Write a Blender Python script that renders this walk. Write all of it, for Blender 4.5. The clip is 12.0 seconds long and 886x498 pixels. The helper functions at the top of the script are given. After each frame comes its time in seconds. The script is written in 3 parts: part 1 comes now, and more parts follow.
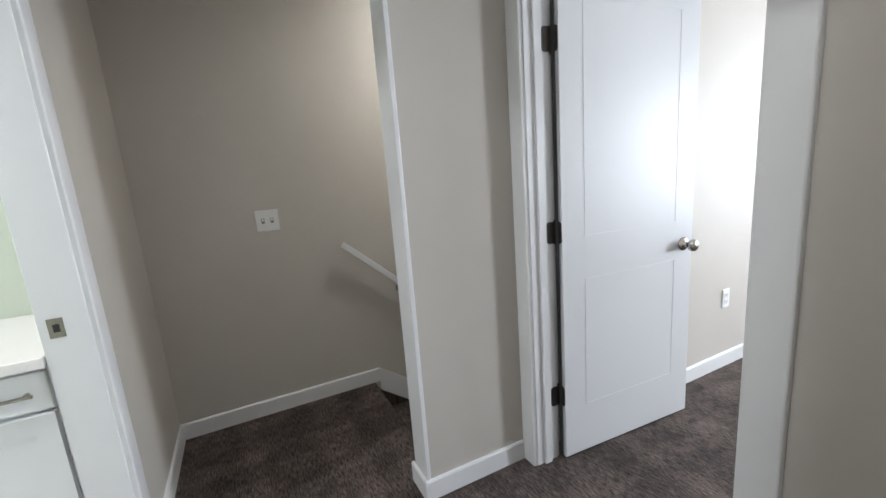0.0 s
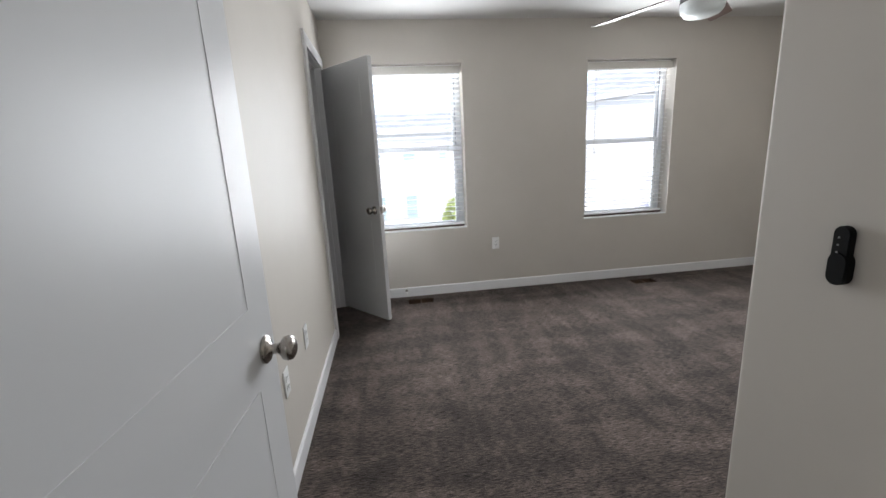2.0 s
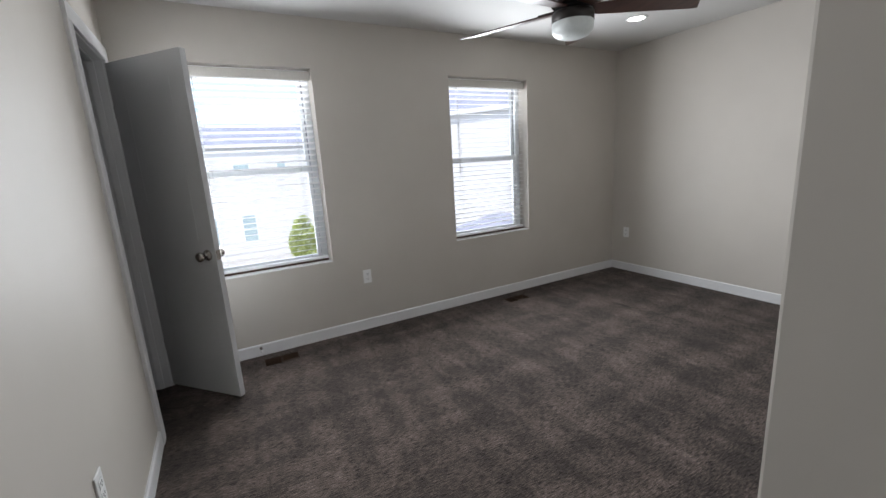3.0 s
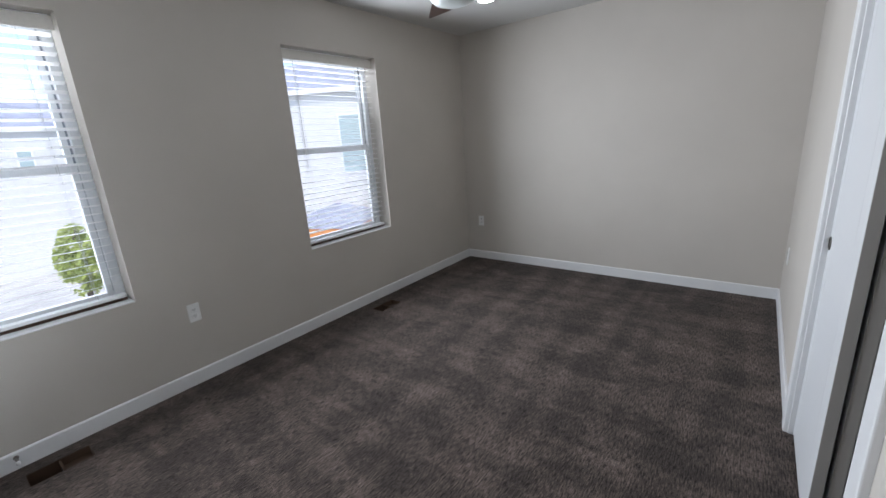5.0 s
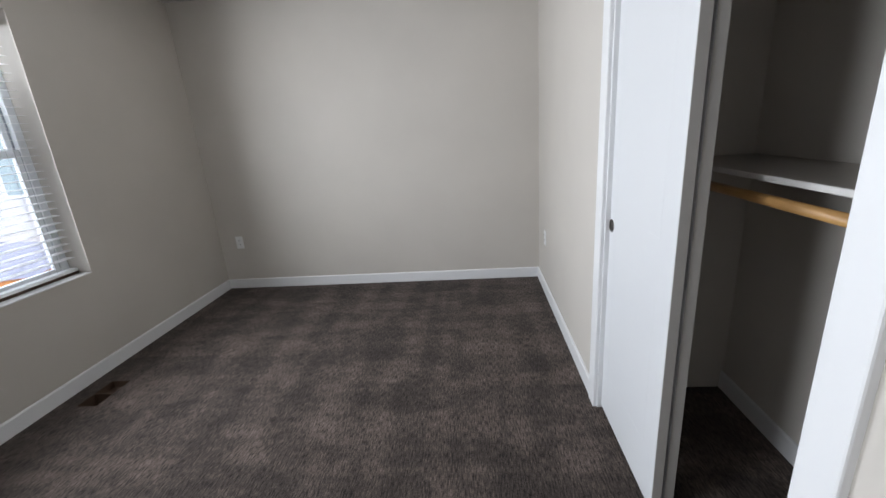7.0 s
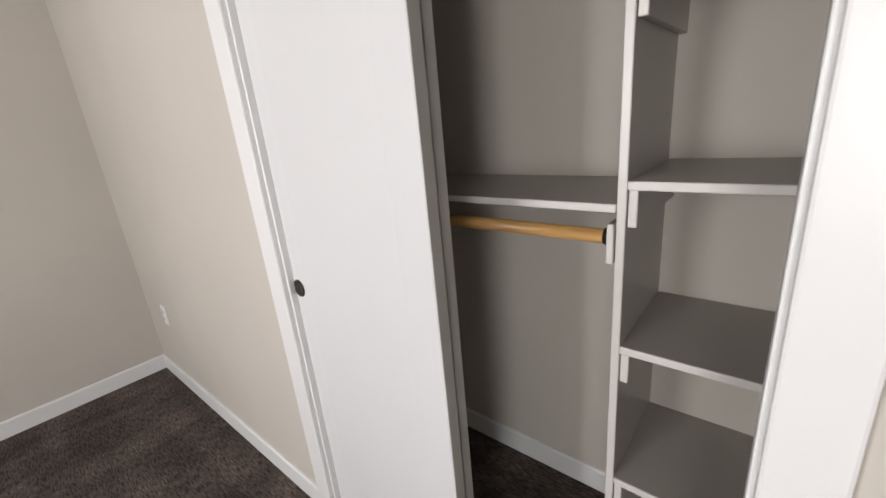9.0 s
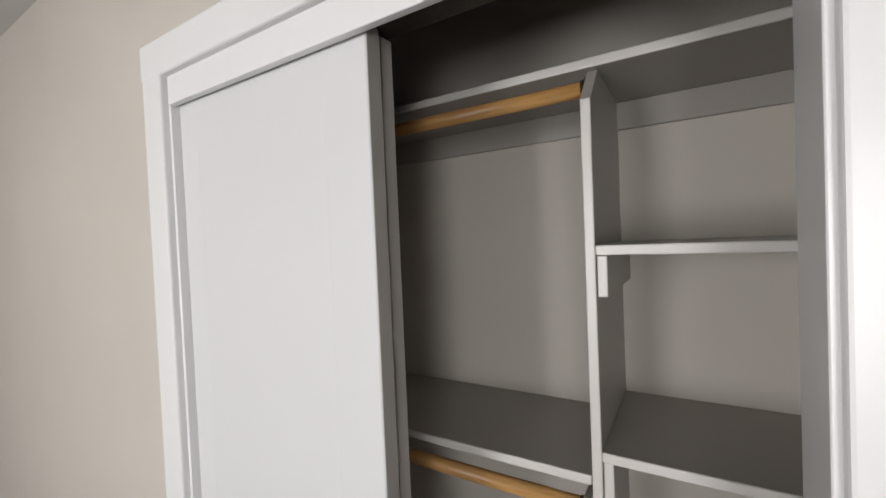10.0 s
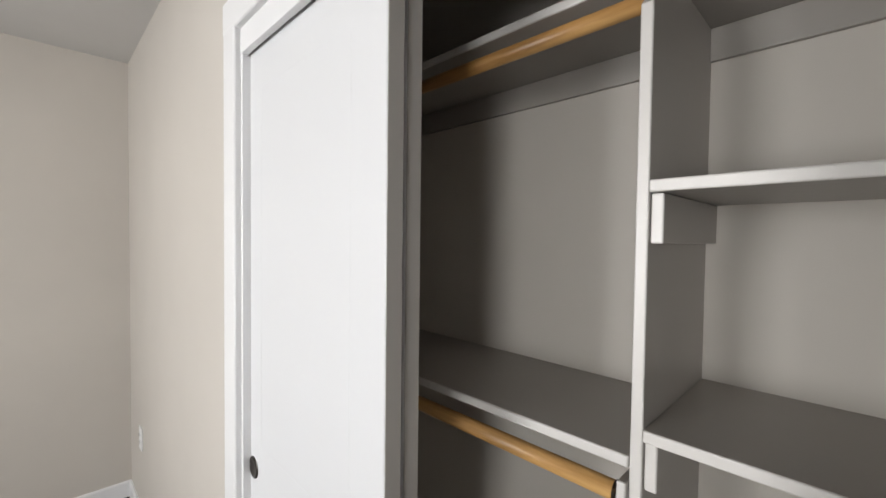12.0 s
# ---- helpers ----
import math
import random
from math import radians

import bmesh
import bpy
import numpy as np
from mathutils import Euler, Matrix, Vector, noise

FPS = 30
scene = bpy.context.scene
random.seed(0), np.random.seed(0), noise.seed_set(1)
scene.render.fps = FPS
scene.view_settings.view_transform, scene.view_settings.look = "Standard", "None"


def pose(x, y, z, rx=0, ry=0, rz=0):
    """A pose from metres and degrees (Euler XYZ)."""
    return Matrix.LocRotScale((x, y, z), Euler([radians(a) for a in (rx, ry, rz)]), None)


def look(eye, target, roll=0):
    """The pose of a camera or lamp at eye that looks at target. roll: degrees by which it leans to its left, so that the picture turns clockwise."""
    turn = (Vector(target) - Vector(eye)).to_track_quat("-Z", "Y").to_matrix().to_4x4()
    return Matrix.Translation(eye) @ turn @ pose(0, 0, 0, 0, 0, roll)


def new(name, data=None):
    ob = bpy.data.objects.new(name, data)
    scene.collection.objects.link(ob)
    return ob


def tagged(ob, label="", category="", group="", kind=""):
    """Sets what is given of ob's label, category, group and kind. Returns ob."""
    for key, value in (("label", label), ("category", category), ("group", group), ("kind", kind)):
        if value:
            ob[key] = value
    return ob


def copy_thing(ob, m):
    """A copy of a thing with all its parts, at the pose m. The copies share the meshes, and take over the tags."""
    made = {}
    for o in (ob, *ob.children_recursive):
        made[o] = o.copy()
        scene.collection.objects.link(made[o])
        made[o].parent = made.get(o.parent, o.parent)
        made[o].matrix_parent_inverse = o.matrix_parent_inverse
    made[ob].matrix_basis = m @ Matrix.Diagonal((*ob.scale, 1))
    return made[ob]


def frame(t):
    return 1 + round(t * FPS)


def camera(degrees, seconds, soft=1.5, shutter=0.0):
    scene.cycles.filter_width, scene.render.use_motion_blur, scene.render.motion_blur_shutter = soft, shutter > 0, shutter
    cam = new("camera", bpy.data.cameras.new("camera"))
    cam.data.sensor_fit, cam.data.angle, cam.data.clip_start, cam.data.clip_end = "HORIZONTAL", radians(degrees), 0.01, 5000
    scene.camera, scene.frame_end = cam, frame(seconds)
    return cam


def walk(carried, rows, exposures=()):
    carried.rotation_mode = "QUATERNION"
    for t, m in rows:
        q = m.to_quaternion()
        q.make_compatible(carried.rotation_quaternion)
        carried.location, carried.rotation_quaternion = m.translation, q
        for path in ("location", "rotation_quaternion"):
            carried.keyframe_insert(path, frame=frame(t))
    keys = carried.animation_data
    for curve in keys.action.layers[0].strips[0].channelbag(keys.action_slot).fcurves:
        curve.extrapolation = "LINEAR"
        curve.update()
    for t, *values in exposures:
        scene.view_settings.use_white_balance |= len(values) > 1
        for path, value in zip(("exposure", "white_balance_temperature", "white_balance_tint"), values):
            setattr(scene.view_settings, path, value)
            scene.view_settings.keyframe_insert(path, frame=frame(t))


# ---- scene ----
cam = camera(94.7, 12.0)
PATH = [
    (0, (0.121, 0.016, 1.313), (0.979, 1.782, 0.934), -4.4),
    (0.5, (0.254, 0.36, 1.334), (1.639, 1.739, 0.91), -5.1),
    (1, (0.494, 0.679, 1.32), (2.244, 1.533, 0.862), -4.6),
    (1.5, (0.788, 0.845, 1.297), (2.71, 1.146, 0.833), -3.9),
    (2, (1.051, 0.907, 1.293), (2.987, 0.66, 0.855), -2.9),
    (2.5, (1.322, 0.936, 1.326), (3.156, 0.237, 0.938), -2.8),
    (4.5, (2.074, 0.85, 1.4), (3.478, -0.472, 0.869), -3.5),
    (5, (2.126, 0.81, 1.406), (3.314, -0.71, 0.881), -3.8),
    (5.5, (2.137, 0.81, 1.411), (3.196, -0.806, 0.895), -3.5),
    (6, (2.18, 0.774, 1.401), (3.081, -0.931, 0.871), -3.0),
    (6.5, (2.299, 0.591, 1.36), (2.927, -1.231, 0.825), -2.9),
    (7, (2.425, 0.361, 1.347), (2.596, -1.548, 0.776), -4.1),
    (9, (2.435, -0.26, 1.348), (0.998, -1.514, 0.742), -5.3),
    (9.5, (2.406, -0.3, 1.505), (0.793, -1.446, 1.218), -3.6),
    (10, (2.374, -0.353, 1.609), (0.663, -1.388, 1.563), -2.4),
    (10.5, (2.356, -0.387, 1.649), (0.618, -1.369, 1.764), -1.5),
    (11, (2.319, -0.357, 1.648), (0.62, -1.402, 1.793), -0.7),
    (11.5, (2.283, -0.314, 1.599), (0.696, -1.529, 1.649), 0.2),
    (12, (2.247, -0.278, 1.495), (0.842, -1.7, 1.438), 0.7),
]
walk(cam, [(t, look(eye, target, roll)) for t, eye, target, roll in PATH], [(0.0, 2.72, 6050, 9), (0.5, 2.7, 6100, 10), (1.0, 2.32, 6250, 10), (1.5, 1.85, 6350, 10), (2.0, 1.68, 6400, 10), (2.5, 1.48, 6350, 10), (4.5, 1.24, 6300, 10), (5.0, 1.26, 6050, 10), (6.0, 1.28, 6000, 10), (7.0, 1.45, 6200, 10), (9.0, 1.38, 7000, 14), (9.5, 1.3, 6950, 13), (10.0, 1.2, 6900, 13), (10.5, 1.15, 6850, 12), (11.0, 1.2, 6850, 12), (11.5, 1.36, 6820, 12), (12.0, 1.54, 6800, 11)])

# ---- daylight ----
world = bpy.data.worlds.new("sky")
scene.world = world
world.use_nodes = True
sky = world.node_tree.nodes.new("ShaderNodeTexSky")
sky.sky_type = "NISHITA"
sky.sun_disc = False
sky.sun_elevation, sky.sun_rotation = radians(60), radians(304)
sky.dust_density = 1.5
world.node_tree.links.new(sky.outputs[0], world.node_tree.nodes["Background"].inputs[0])
world.node_tree.nodes["Background"].inputs[1].default_value = 0.14
sun = new("sun", bpy.data.lights.new("sun", "SUN"))
sun.data.energy, sun.data.angle, sun.data.color = 2.0, radians(0.5), (1.0, 0.95, 0.88)
sun.matrix_world = look((-4.8, 3.2, 10), (0, 0, 0))

# the sky's light at the two window openings: one lamp before the blind, one behind the glass
def window_lamp(x, y, watts, spread, fall=0):
    lamp = new("window_light", bpy.data.lights.new("window_light", "AREA"))
    lamp.data.shape, lamp.data.size, lamp.data.size_y = "RECTANGLE", 1.38, 0.84
    lamp.data.energy, lamp.data.color = watts, (0.94, 0.97, 1.0)
    lamp.data.spread = radians(spread)
    lamp.matrix_world = pose(x, y, 1.36, 0, 90 - fall, 0)


for y, k in ((0.621, 0.85), (-1.427, 1.0)):
    window_lamp(4.835, y, 16.0 * k, 158)
    window_lamp(5.06, y, 5.8, 180, 10)


# ---- materials ----
def material(name, rough=0.5, metal=0.0):
    m = bpy.data.materials.new(name)
    m.use_nodes = True
    b = m.node_tree.nodes["Principled BSDF"]
    b.inputs["Roughness"].default_value, b.inputs["Metallic"].default_value = rough, metal
    return m, m.node_tree.nodes, m.node_tree.links, b


def coords(nodes, links, scale=(1, 1, 1)):
    geo = nodes.new("ShaderNodeNewGeometry")
    mp = nodes.new("ShaderNodeMapping")
    mp.inputs["Scale"].default_value = scale
    links.new(geo.outputs["Position"], mp.inputs["Vector"])
    return mp.outputs["Vector"]


def noise_tex(nodes, links, vec, scale, detail=3.0, rough=0.55):
    n = nodes.new("ShaderNodeTexNoise")
    n.inputs["Scale"].default_value, n.inputs["Detail"].default_value = scale, detail
    n.inputs["Roughness"].default_value = rough
    links.new(vec, n.inputs["Vector"])
    return n.outputs["Fac"]


def ramp(nodes, links, fac, stops):
    r = nodes.new("ShaderNodeValToRGB")
    while len(r.color_ramp.elements) < len(stops):
        r.color_ramp.elements.new(0.5)
    for e, (p, c) in zip(r.color_ramp.elements, stops):
        e.position, e.color = p, (*c, 1)
    links.new(fac, r.inputs["Fac"])
    return r.outputs["Color"]


def mix(nodes, links, fac, a, b, mode="MIX"):
    m = nodes.new("ShaderNodeMix")
    m.data_type, m.blend_type = "RGBA", mode
    for sock, v in ((m.inputs[0], fac), (m.inputs[6], a), (m.inputs[7], b)):
        if isinstance(v, (int, float)):
            sock.default_value = v
        elif isinstance(v, tuple):
            sock.default_value = (*v, 1)
        else:
            links.new(v, sock)
    return m.outputs[2]


def bump(nodes, links, b, height, strength=0.2, distance=0.002):
    n = nodes.new("ShaderNodeBump")
    n.inputs["Strength"].default_value, n.inputs["Distance"].default_value = strength, distance
    links.new(height, n.inputs["Height"])
    links.new(n.outputs["Normal"], b.inputs["Normal"])


def painted(name, colour, rough=0.5, vary=0.04, grain=150.0, strength=0.05, depth=0.0006, gloss=0.5):
    """A painted surface: faint large blotches, fine roller stipple."""
    m, nodes, links, b = material(name, rough)
    b.inputs["Specular IOR Level"].default_value = gloss
    v = coords(nodes, links)
    big = noise_tex(nodes, links, v, 1.3, 4)
    dark = tuple(c * (1 - vary) for c in colour)
    light = tuple(min(1, c * (1 + vary)) for c in colour)
    links.new(ramp(nodes, links, big, [(0.3, dark), (0.7, light)]), b.inputs["Base Color"])
    bump(nodes, links, b, noise_tex(nodes, links, v, grain, 2), strength, depth)
    return m


def plain(name, colour, rough=0.5, metal=0.0):
    """Small moulded or metal things, with a little wear in the gloss."""
    m, nodes, links, b = material(name, rough, metal)
    v = coords(nodes, links)
    n = noise_tex(nodes, links, v, 60, 3)
    links.new(ramp(nodes, links, n, [(0.3, tuple(c * 0.93 for c in colour)), (0.7, colour)]), b.inputs["Base Color"])
    r = nodes.new("ShaderNodeMapRange")
    r.inputs["To Min"].default_value, r.inputs["To Max"].default_value = max(0.03, rough - 0.06), min(1, rough + 0.06)
    links.new(n, r.inputs["Value"])
    links.new(r.outputs["Result"], b.inputs["Roughness"])
    return m


def wooden(name, dark, light, along, rough=0.4, rings=30.0):
    """Grain stretched along one axis, 0 to 2."""
    m, nodes, links, b = material(name, rough)
    s = [1.0, 1.0, 1.0]
    s[along] = 0.06
    v = coords(nodes, links, s)
    g = noise_tex(nodes, links, v, rings, 6, 0.65)
    links.new(ramp(nodes, links, g, [(0.32, dark), (0.5, tuple((a + c) / 2 for a, c in zip(dark, light))), (0.68, light)]), b.inputs["Base Color"])
    bump(nodes, links, b, g, 0.1, 0.0005)
    return m


def carpet_material():
    m, nodes, links, b = material("carpet", 0.95)
    b.inputs["Specular IOR Level"].default_value = 0.15
    v = coords(nodes, links)
    patch = noise_tex(nodes, links, v, 6.0, 6, 0.72)
    strokes = noise_tex(nodes, links, coords(nodes, links, (5.2, 0.8, 1)), 1.0, 2)
    bands = noise_tex(nodes, links, coords(nodes, links, (1.1, 5.2, 1)), 1.0, 2)
    rib = noise_tex(nodes, links, coords(nodes, links, (170.0, 26.0, 1)), 1.0, 2, 0.6)
    tuft = noise_tex(nodes, links, v, 130, 3, 0.75)
    base = ramp(nodes, links, patch, [(0.38, (0.0525, 0.0416, 0.0365)), (0.62, (0.0885, 0.07, 0.0615))])
    base = mix(nodes, links, 0.5, base, ramp(nodes, links, strokes, [(0.44, (0.33, 0.33, 0.33)), (0.56, (0.68, 0.67, 0.66))]), "OVERLAY")
    base = mix(nodes, links, 0.55, base, ramp(nodes, links, bands, [(0.44, (0.35, 0.35, 0.35)), (0.56, (0.66, 0.65, 0.64))]), "OVERLAY")
    base = mix(nodes, links, 0.78, base, ramp(nodes, links, rib, [(0.36, (0.07, 0.07, 0.07)), (0.46, (0.44, 0.44, 0.44)), (0.55, (0.56, 0.56, 0.56)), (0.64, (0.9, 0.89, 0.88))]), "OVERLAY")
    base = mix(nodes, links, 0.9, base, ramp(nodes, links, tuft, [(0.3, (0.25, 0.25, 0.25)), (0.7, (0.75, 0.75, 0.75))]), "OVERLAY")
    links.new(base, b.inputs["Base Color"])
    h = mix(nodes, links, 0.5, rib, tuft)
    bump(nodes, links, b, h, 0.7, 0.009)
    b.inputs["Sheen Weight"].default_value = 0.06
    b.inputs["Sheen Roughness"].default_value = 0.5
    return m


def glass_material():
    m, nodes, links, b = material("window_glass", 0.0)
    out = nodes["Material Output"]
    t = nodes.new("ShaderNodeBsdfTransparent")
    g = nodes.new("ShaderNodeBsdfGlossy")
    g.inputs["Roughness"].default_value = 0.02
    f = nodes.new("ShaderNodeFresnel")
    f.inputs["IOR"].default_value = 1.45
    mx = nodes.new("ShaderNodeMixShader")
    links.new(f.outputs[0], mx.inputs[0])
    links.new(t.outputs[0], mx.inputs[1])
    links.new(g.outputs[0], mx.inputs[2])
    links.new(mx.outputs[0], out.inputs["Surface"])
    return m


def translucent(name, colour):
    """White plastic that lets some light through."""
    m = plain(name, colour, 0.4)
    nodes, links = m.node_tree.nodes, m.node_tree.links
    t = nodes.new("ShaderNodeBsdfTranslucent")
    t.inputs["Color"].default_value = (*colour, 1)
    mx = nodes.new("ShaderNodeMixShader")
    mx.inputs[0].default_value = 0.35
    links.new(nodes["Principled BSDF"].outputs[0], mx.inputs[1])
    links.new(t.outputs[0], mx.inputs[2])
    links.new(mx.outputs[0], nodes["Material Output"].inputs["Surface"])
    return m


def glowing(name, colour, strength):
    m, nodes, links, b = material(name, 0.4)
    b.inputs["Base Color"].default_value = (*colour, 1)
    b.inputs["Emission Color"].default_value = (*colour, 1)
    b.inputs["Emission Strength"].default_value = strength
    return m


WALL = painted("wall_paint", (0.525, 0.491, 0.446), 0.55, gloss=0.22)
CEIL = painted("ceiling_paint", (0.58, 0.57, 0.555), 0.8, 0.03, 140, 0.3, 0.0015)
TRIM = painted("trim_paint", (0.72, 0.72, 0.725), 0.32, 0.015, 90, 0.02, 0.0003)
DOORW = painted("door_paint", (0.63, 0.635, 0.645), 0.36, 0.015, 45, 0.05, 0.0006, 0.35)
# door paint darkened for the edges that face away from the windows
EDGE_SHADE = painted("door_edge_shade", (0.4, 0.38, 0.355), 0.6, 0.05, 60, 0.08, 0.0005)
# one shelf paint twice: dark for boards in shade, pale for lit edges
SHELF_SHADED = painted("shelf_paint_shaded", (0.325, 0.302, 0.276), 0.35, 0.03, 120, 0.06, 0.0005)
SHELF_LIT = painted("shelf_paint_lit", (0.57, 0.55, 0.525), 0.35, 0.03, 120, 0.06, 0.0005)
CARPET = carpet_material()
NICKEL = plain("satin_nickel", (0.42, 0.39, 0.36), 0.24, 1.0)
BRONZE = plain("dark_bronze", (0.075, 0.066, 0.058), 0.34, 0.8)
PLASTIC = plain("white_plastic", (0.8, 0.8, 0.79), 0.35)
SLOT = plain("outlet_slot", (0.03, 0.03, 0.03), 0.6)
BLACK = plain("black_plastic", (0.004, 0.004, 0.004), 0.6)
BLACK.node_tree.nodes["Principled BSDF"].inputs["Specular IOR Level"].default_value = 0.12
GREYDOT = plain("grey_print", (0.22, 0.22, 0.22), 0.5)
VINYL = plain("white_vinyl", (0.8, 0.82, 0.84), 0.35)
SLAT = translucent("blind_slat", (0.96, 0.96, 0.96))
VALANCE = plain("blind_valance", (0.66, 0.63, 0.58), 0.45)
CORD = plain("blind_cord", (0.5, 0.5, 0.5), 0.7)
WAND = plain("blind_wand", (0.7, 0.7, 0.7), 0.25)
TRACK = plain("balance_track", (0.3, 0.32, 0.36), 0.5)
GLASS = glass_material()
ROD = wooden("rod_wood", (0.27, 0.115, 0.03), (0.72, 0.44, 0.17), 1, 0.35, 18.0)
BLADE = wooden("fan_blade_wood", (0.03, 0.014, 0.011), (0.075, 0.035, 0.028), 0, 0.3)
FANMETAL = plain("fan_bronze", (0.03, 0.026, 0.024), 0.4, 0.6)
FROST = plain("frosted_glass", (0.7, 0.74, 0.73), 0.3)
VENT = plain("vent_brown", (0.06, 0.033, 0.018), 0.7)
VOID = plain("duct_dark", (0.01, 0.008, 0.006), 0.8)
LAMP = glowing("lamp_disc", (1.0, 0.93, 0.84), 9.0)
STAIR_LAMP = glowing("stair_lamp_disc", (1.0, 0.95, 0.87), 55.0)
# glow of the two unseen fills, hall and bathroom
HALL_FILL = glowing("hall_fill_disc", (1.0, 0.97, 0.93), 42.0)
BATH_FILL = glowing("bath_fill_disc", (1.0, 0.98, 0.98), 165.0)
COUNTER = painted("counter_stone", (0.82, 0.79, 0.77), 0.2, 0.03)
BATHWALL = painted("bath_paint", (0.53, 0.58, 0.49), 0.5)
CABINET = painted("cabinet_paint", (0.72, 0.73, 0.74), 0.35, 0.02)


# ---- building helpers ----
def box(bm, x0, x1, y0, y1, z0, z1, bevel=0.0, seg=2):
    ps = [(x, y, z) for x in (x0, x1) for y in (y0, y1) for z in (z0, z1)]
    vs = [bm.verts.new(p) for p in ps]
    fs = [bm.faces.new([vs[i] for i in q]) for q in ((0, 1, 3, 2), (4, 6, 7, 5), (0, 4, 5, 1), (2, 3, 7, 6), (0, 2, 6, 4), (1, 5, 7, 3))]
    if bevel:
        es = list({e for f in fs for e in f.edges})
        bmesh.ops.bevel(bm, geom=es, offset=bevel, segments=seg, profile=0.5, affect="EDGES", clamp_overlap=True)
    return bm


def boxed(*a, **k):
    return box(bmesh.new(), *a, **k)


def extrude_profile(bm, profile, axis, a, b):
    """A closed profile of (u, v) drawn along axis from a to b. axis x: (y, z); y: (x, z); z: (x, y)."""
    def at(u, v, w):
        return {"x": (w, u, v), "y": (u, w, v), "z": (u, v, w)}[axis]
    lo = [bm.verts.new(at(u, v, a)) for u, v in profile]
    hi = [bm.verts.new(at(u, v, b)) for u, v in profile]
    n = len(profile)
    for i in range(n):
        bm.faces.new((lo[i], lo[(i + 1) % n], hi[(i + 1) % n], hi[i]))
    bm.faces.new(lo)
    bm.faces.new(hi)
    bmesh.ops.recalc_face_normals(bm, faces=bm.faces)
    return bm


def lathe(bm, profile, m, seg=24):
    """A profile of (radius, height) turned about local z, then moved by m."""
    rings = []
    for r, z in profile:
        if r < 1e-5:
            rings.append([bm.verts.new(m @ Vector((0, 0, z)))])
        else:
            rings.append([bm.verts.new(m @ Vector((r * math.cos(2 * math.pi * i / seg), r * math.sin(2 * math.pi * i / seg), z))) for i in range(seg)])
    for p, q in zip(rings, rings[1:]):
        for i in range(seg):
            j = (i + 1) % seg
            face = [p[i % len(p)], p[j % len(p)], q[j % len(q)], q[i % len(q)]]
            face = list(dict.fromkeys(face))
            if len(face) > 2:
                bm.faces.new(face)
    bmesh.ops.recalc_face_normals(bm, faces=bm.faces)
    for f in bm.faces:
        f.smooth = True
    return bm


def mesh_object(name, bm, mat, smooth=False):
    me = bpy.data.meshes.new(name)
    bm.to_mesh(me)
    bm.free()
    me.materials.append(mat)
    if smooth:
        for p in me.polygons:
            p.use_smooth = True
    return new(name, me)


def part(name, bm, mat, parent, label="", smooth=False):
    ob = mesh_object(name, bm, mat, smooth)
    ob.parent = parent
    if label:
        tagged(ob, label)
    return ob


def shared(name, me, parent, m):
    ob = new(name, me)
    ob.parent = parent
    ob.matrix_basis = m
    return ob


def thing(name, m, label, category, group="", kind=""):
    ob = new(name)
    ob.empty_display_size = 0.1
    ob.matrix_basis = m
    return tagged(ob, label, category, group, kind)


def structure(name, bm, mat, label, category="wall"):
    return tagged(mesh_object(name, bm, mat), label, category, kind="structure")


def wall_mesh(axis, t0, t1, spans, z0, z1, holes=()):
    """A straight wall. axis 'x': it runs along x and t0..t1 is its thickness in y; 'y': the other way.
    holes: (a0, a1, low, high) cut right through."""
    a0, a1 = spans
    us = sorted({a0, a1, *(h[0] for h in holes), *(h[1] for h in holes)})
    zs = sorted({z0, z1, *(max(z0, h[2]) for h in holes), *(min(z1, h[3]) for h in holes)})

    def solid(i, k):
        if not (0 <= i < len(us) - 1 and 0 <= k < len(zs) - 1):
            return False
        u, z = (us[i] + us[i + 1]) / 2, (zs[k] + zs[k + 1]) / 2
        return not any(h[0] < u < h[1] and h[2] < z < h[3] for h in holes)

    bm = bmesh.new()
    cache = {}

    def vert(u, t, z):
        p = (u, t, z) if axis == "x" else (t, u, z)
        if p not in cache:
            cache[p] = bm.verts.new(p)
        return cache[p]

    for i in range(len(us) - 1):
        for k in range(len(zs) - 1):
            if not solid(i, k):
                continue
            u0, u1, c0, c1 = us[i], us[i + 1], zs[k], zs[k + 1]
            for t in (t0, t1):
                bm.faces.new([vert(u, t, z) for u, z in ((u0, c0), (u1, c0), (u1, c1), (u0, c1))])
            if not solid(i - 1, k):
                bm.faces.new([vert(u0, t, z) for t, z in ((t0, c0), (t1, c0), (t1, c1), (t0, c1))])
            if not solid(i + 1, k):
                bm.faces.new([vert(u1, t, z) for t, z in ((t0, c0), (t1, c0), (t1, c1), (t0, c1))])
            if not solid(i, k - 1):
                bm.faces.new([vert(u, t, c0) for u, t in ((u0, t0), (u1, t0), (u1, t1), (u0, t1))])
            if not solid(i, k + 1):
                bm.faces.new([vert(u, t, c1) for u, t in ((u0, t0), (u1, t0), (u1, t1), (u0, t1))])
    bmesh.ops.recalc_face_normals(bm, faces=bm.faces)
    return bm


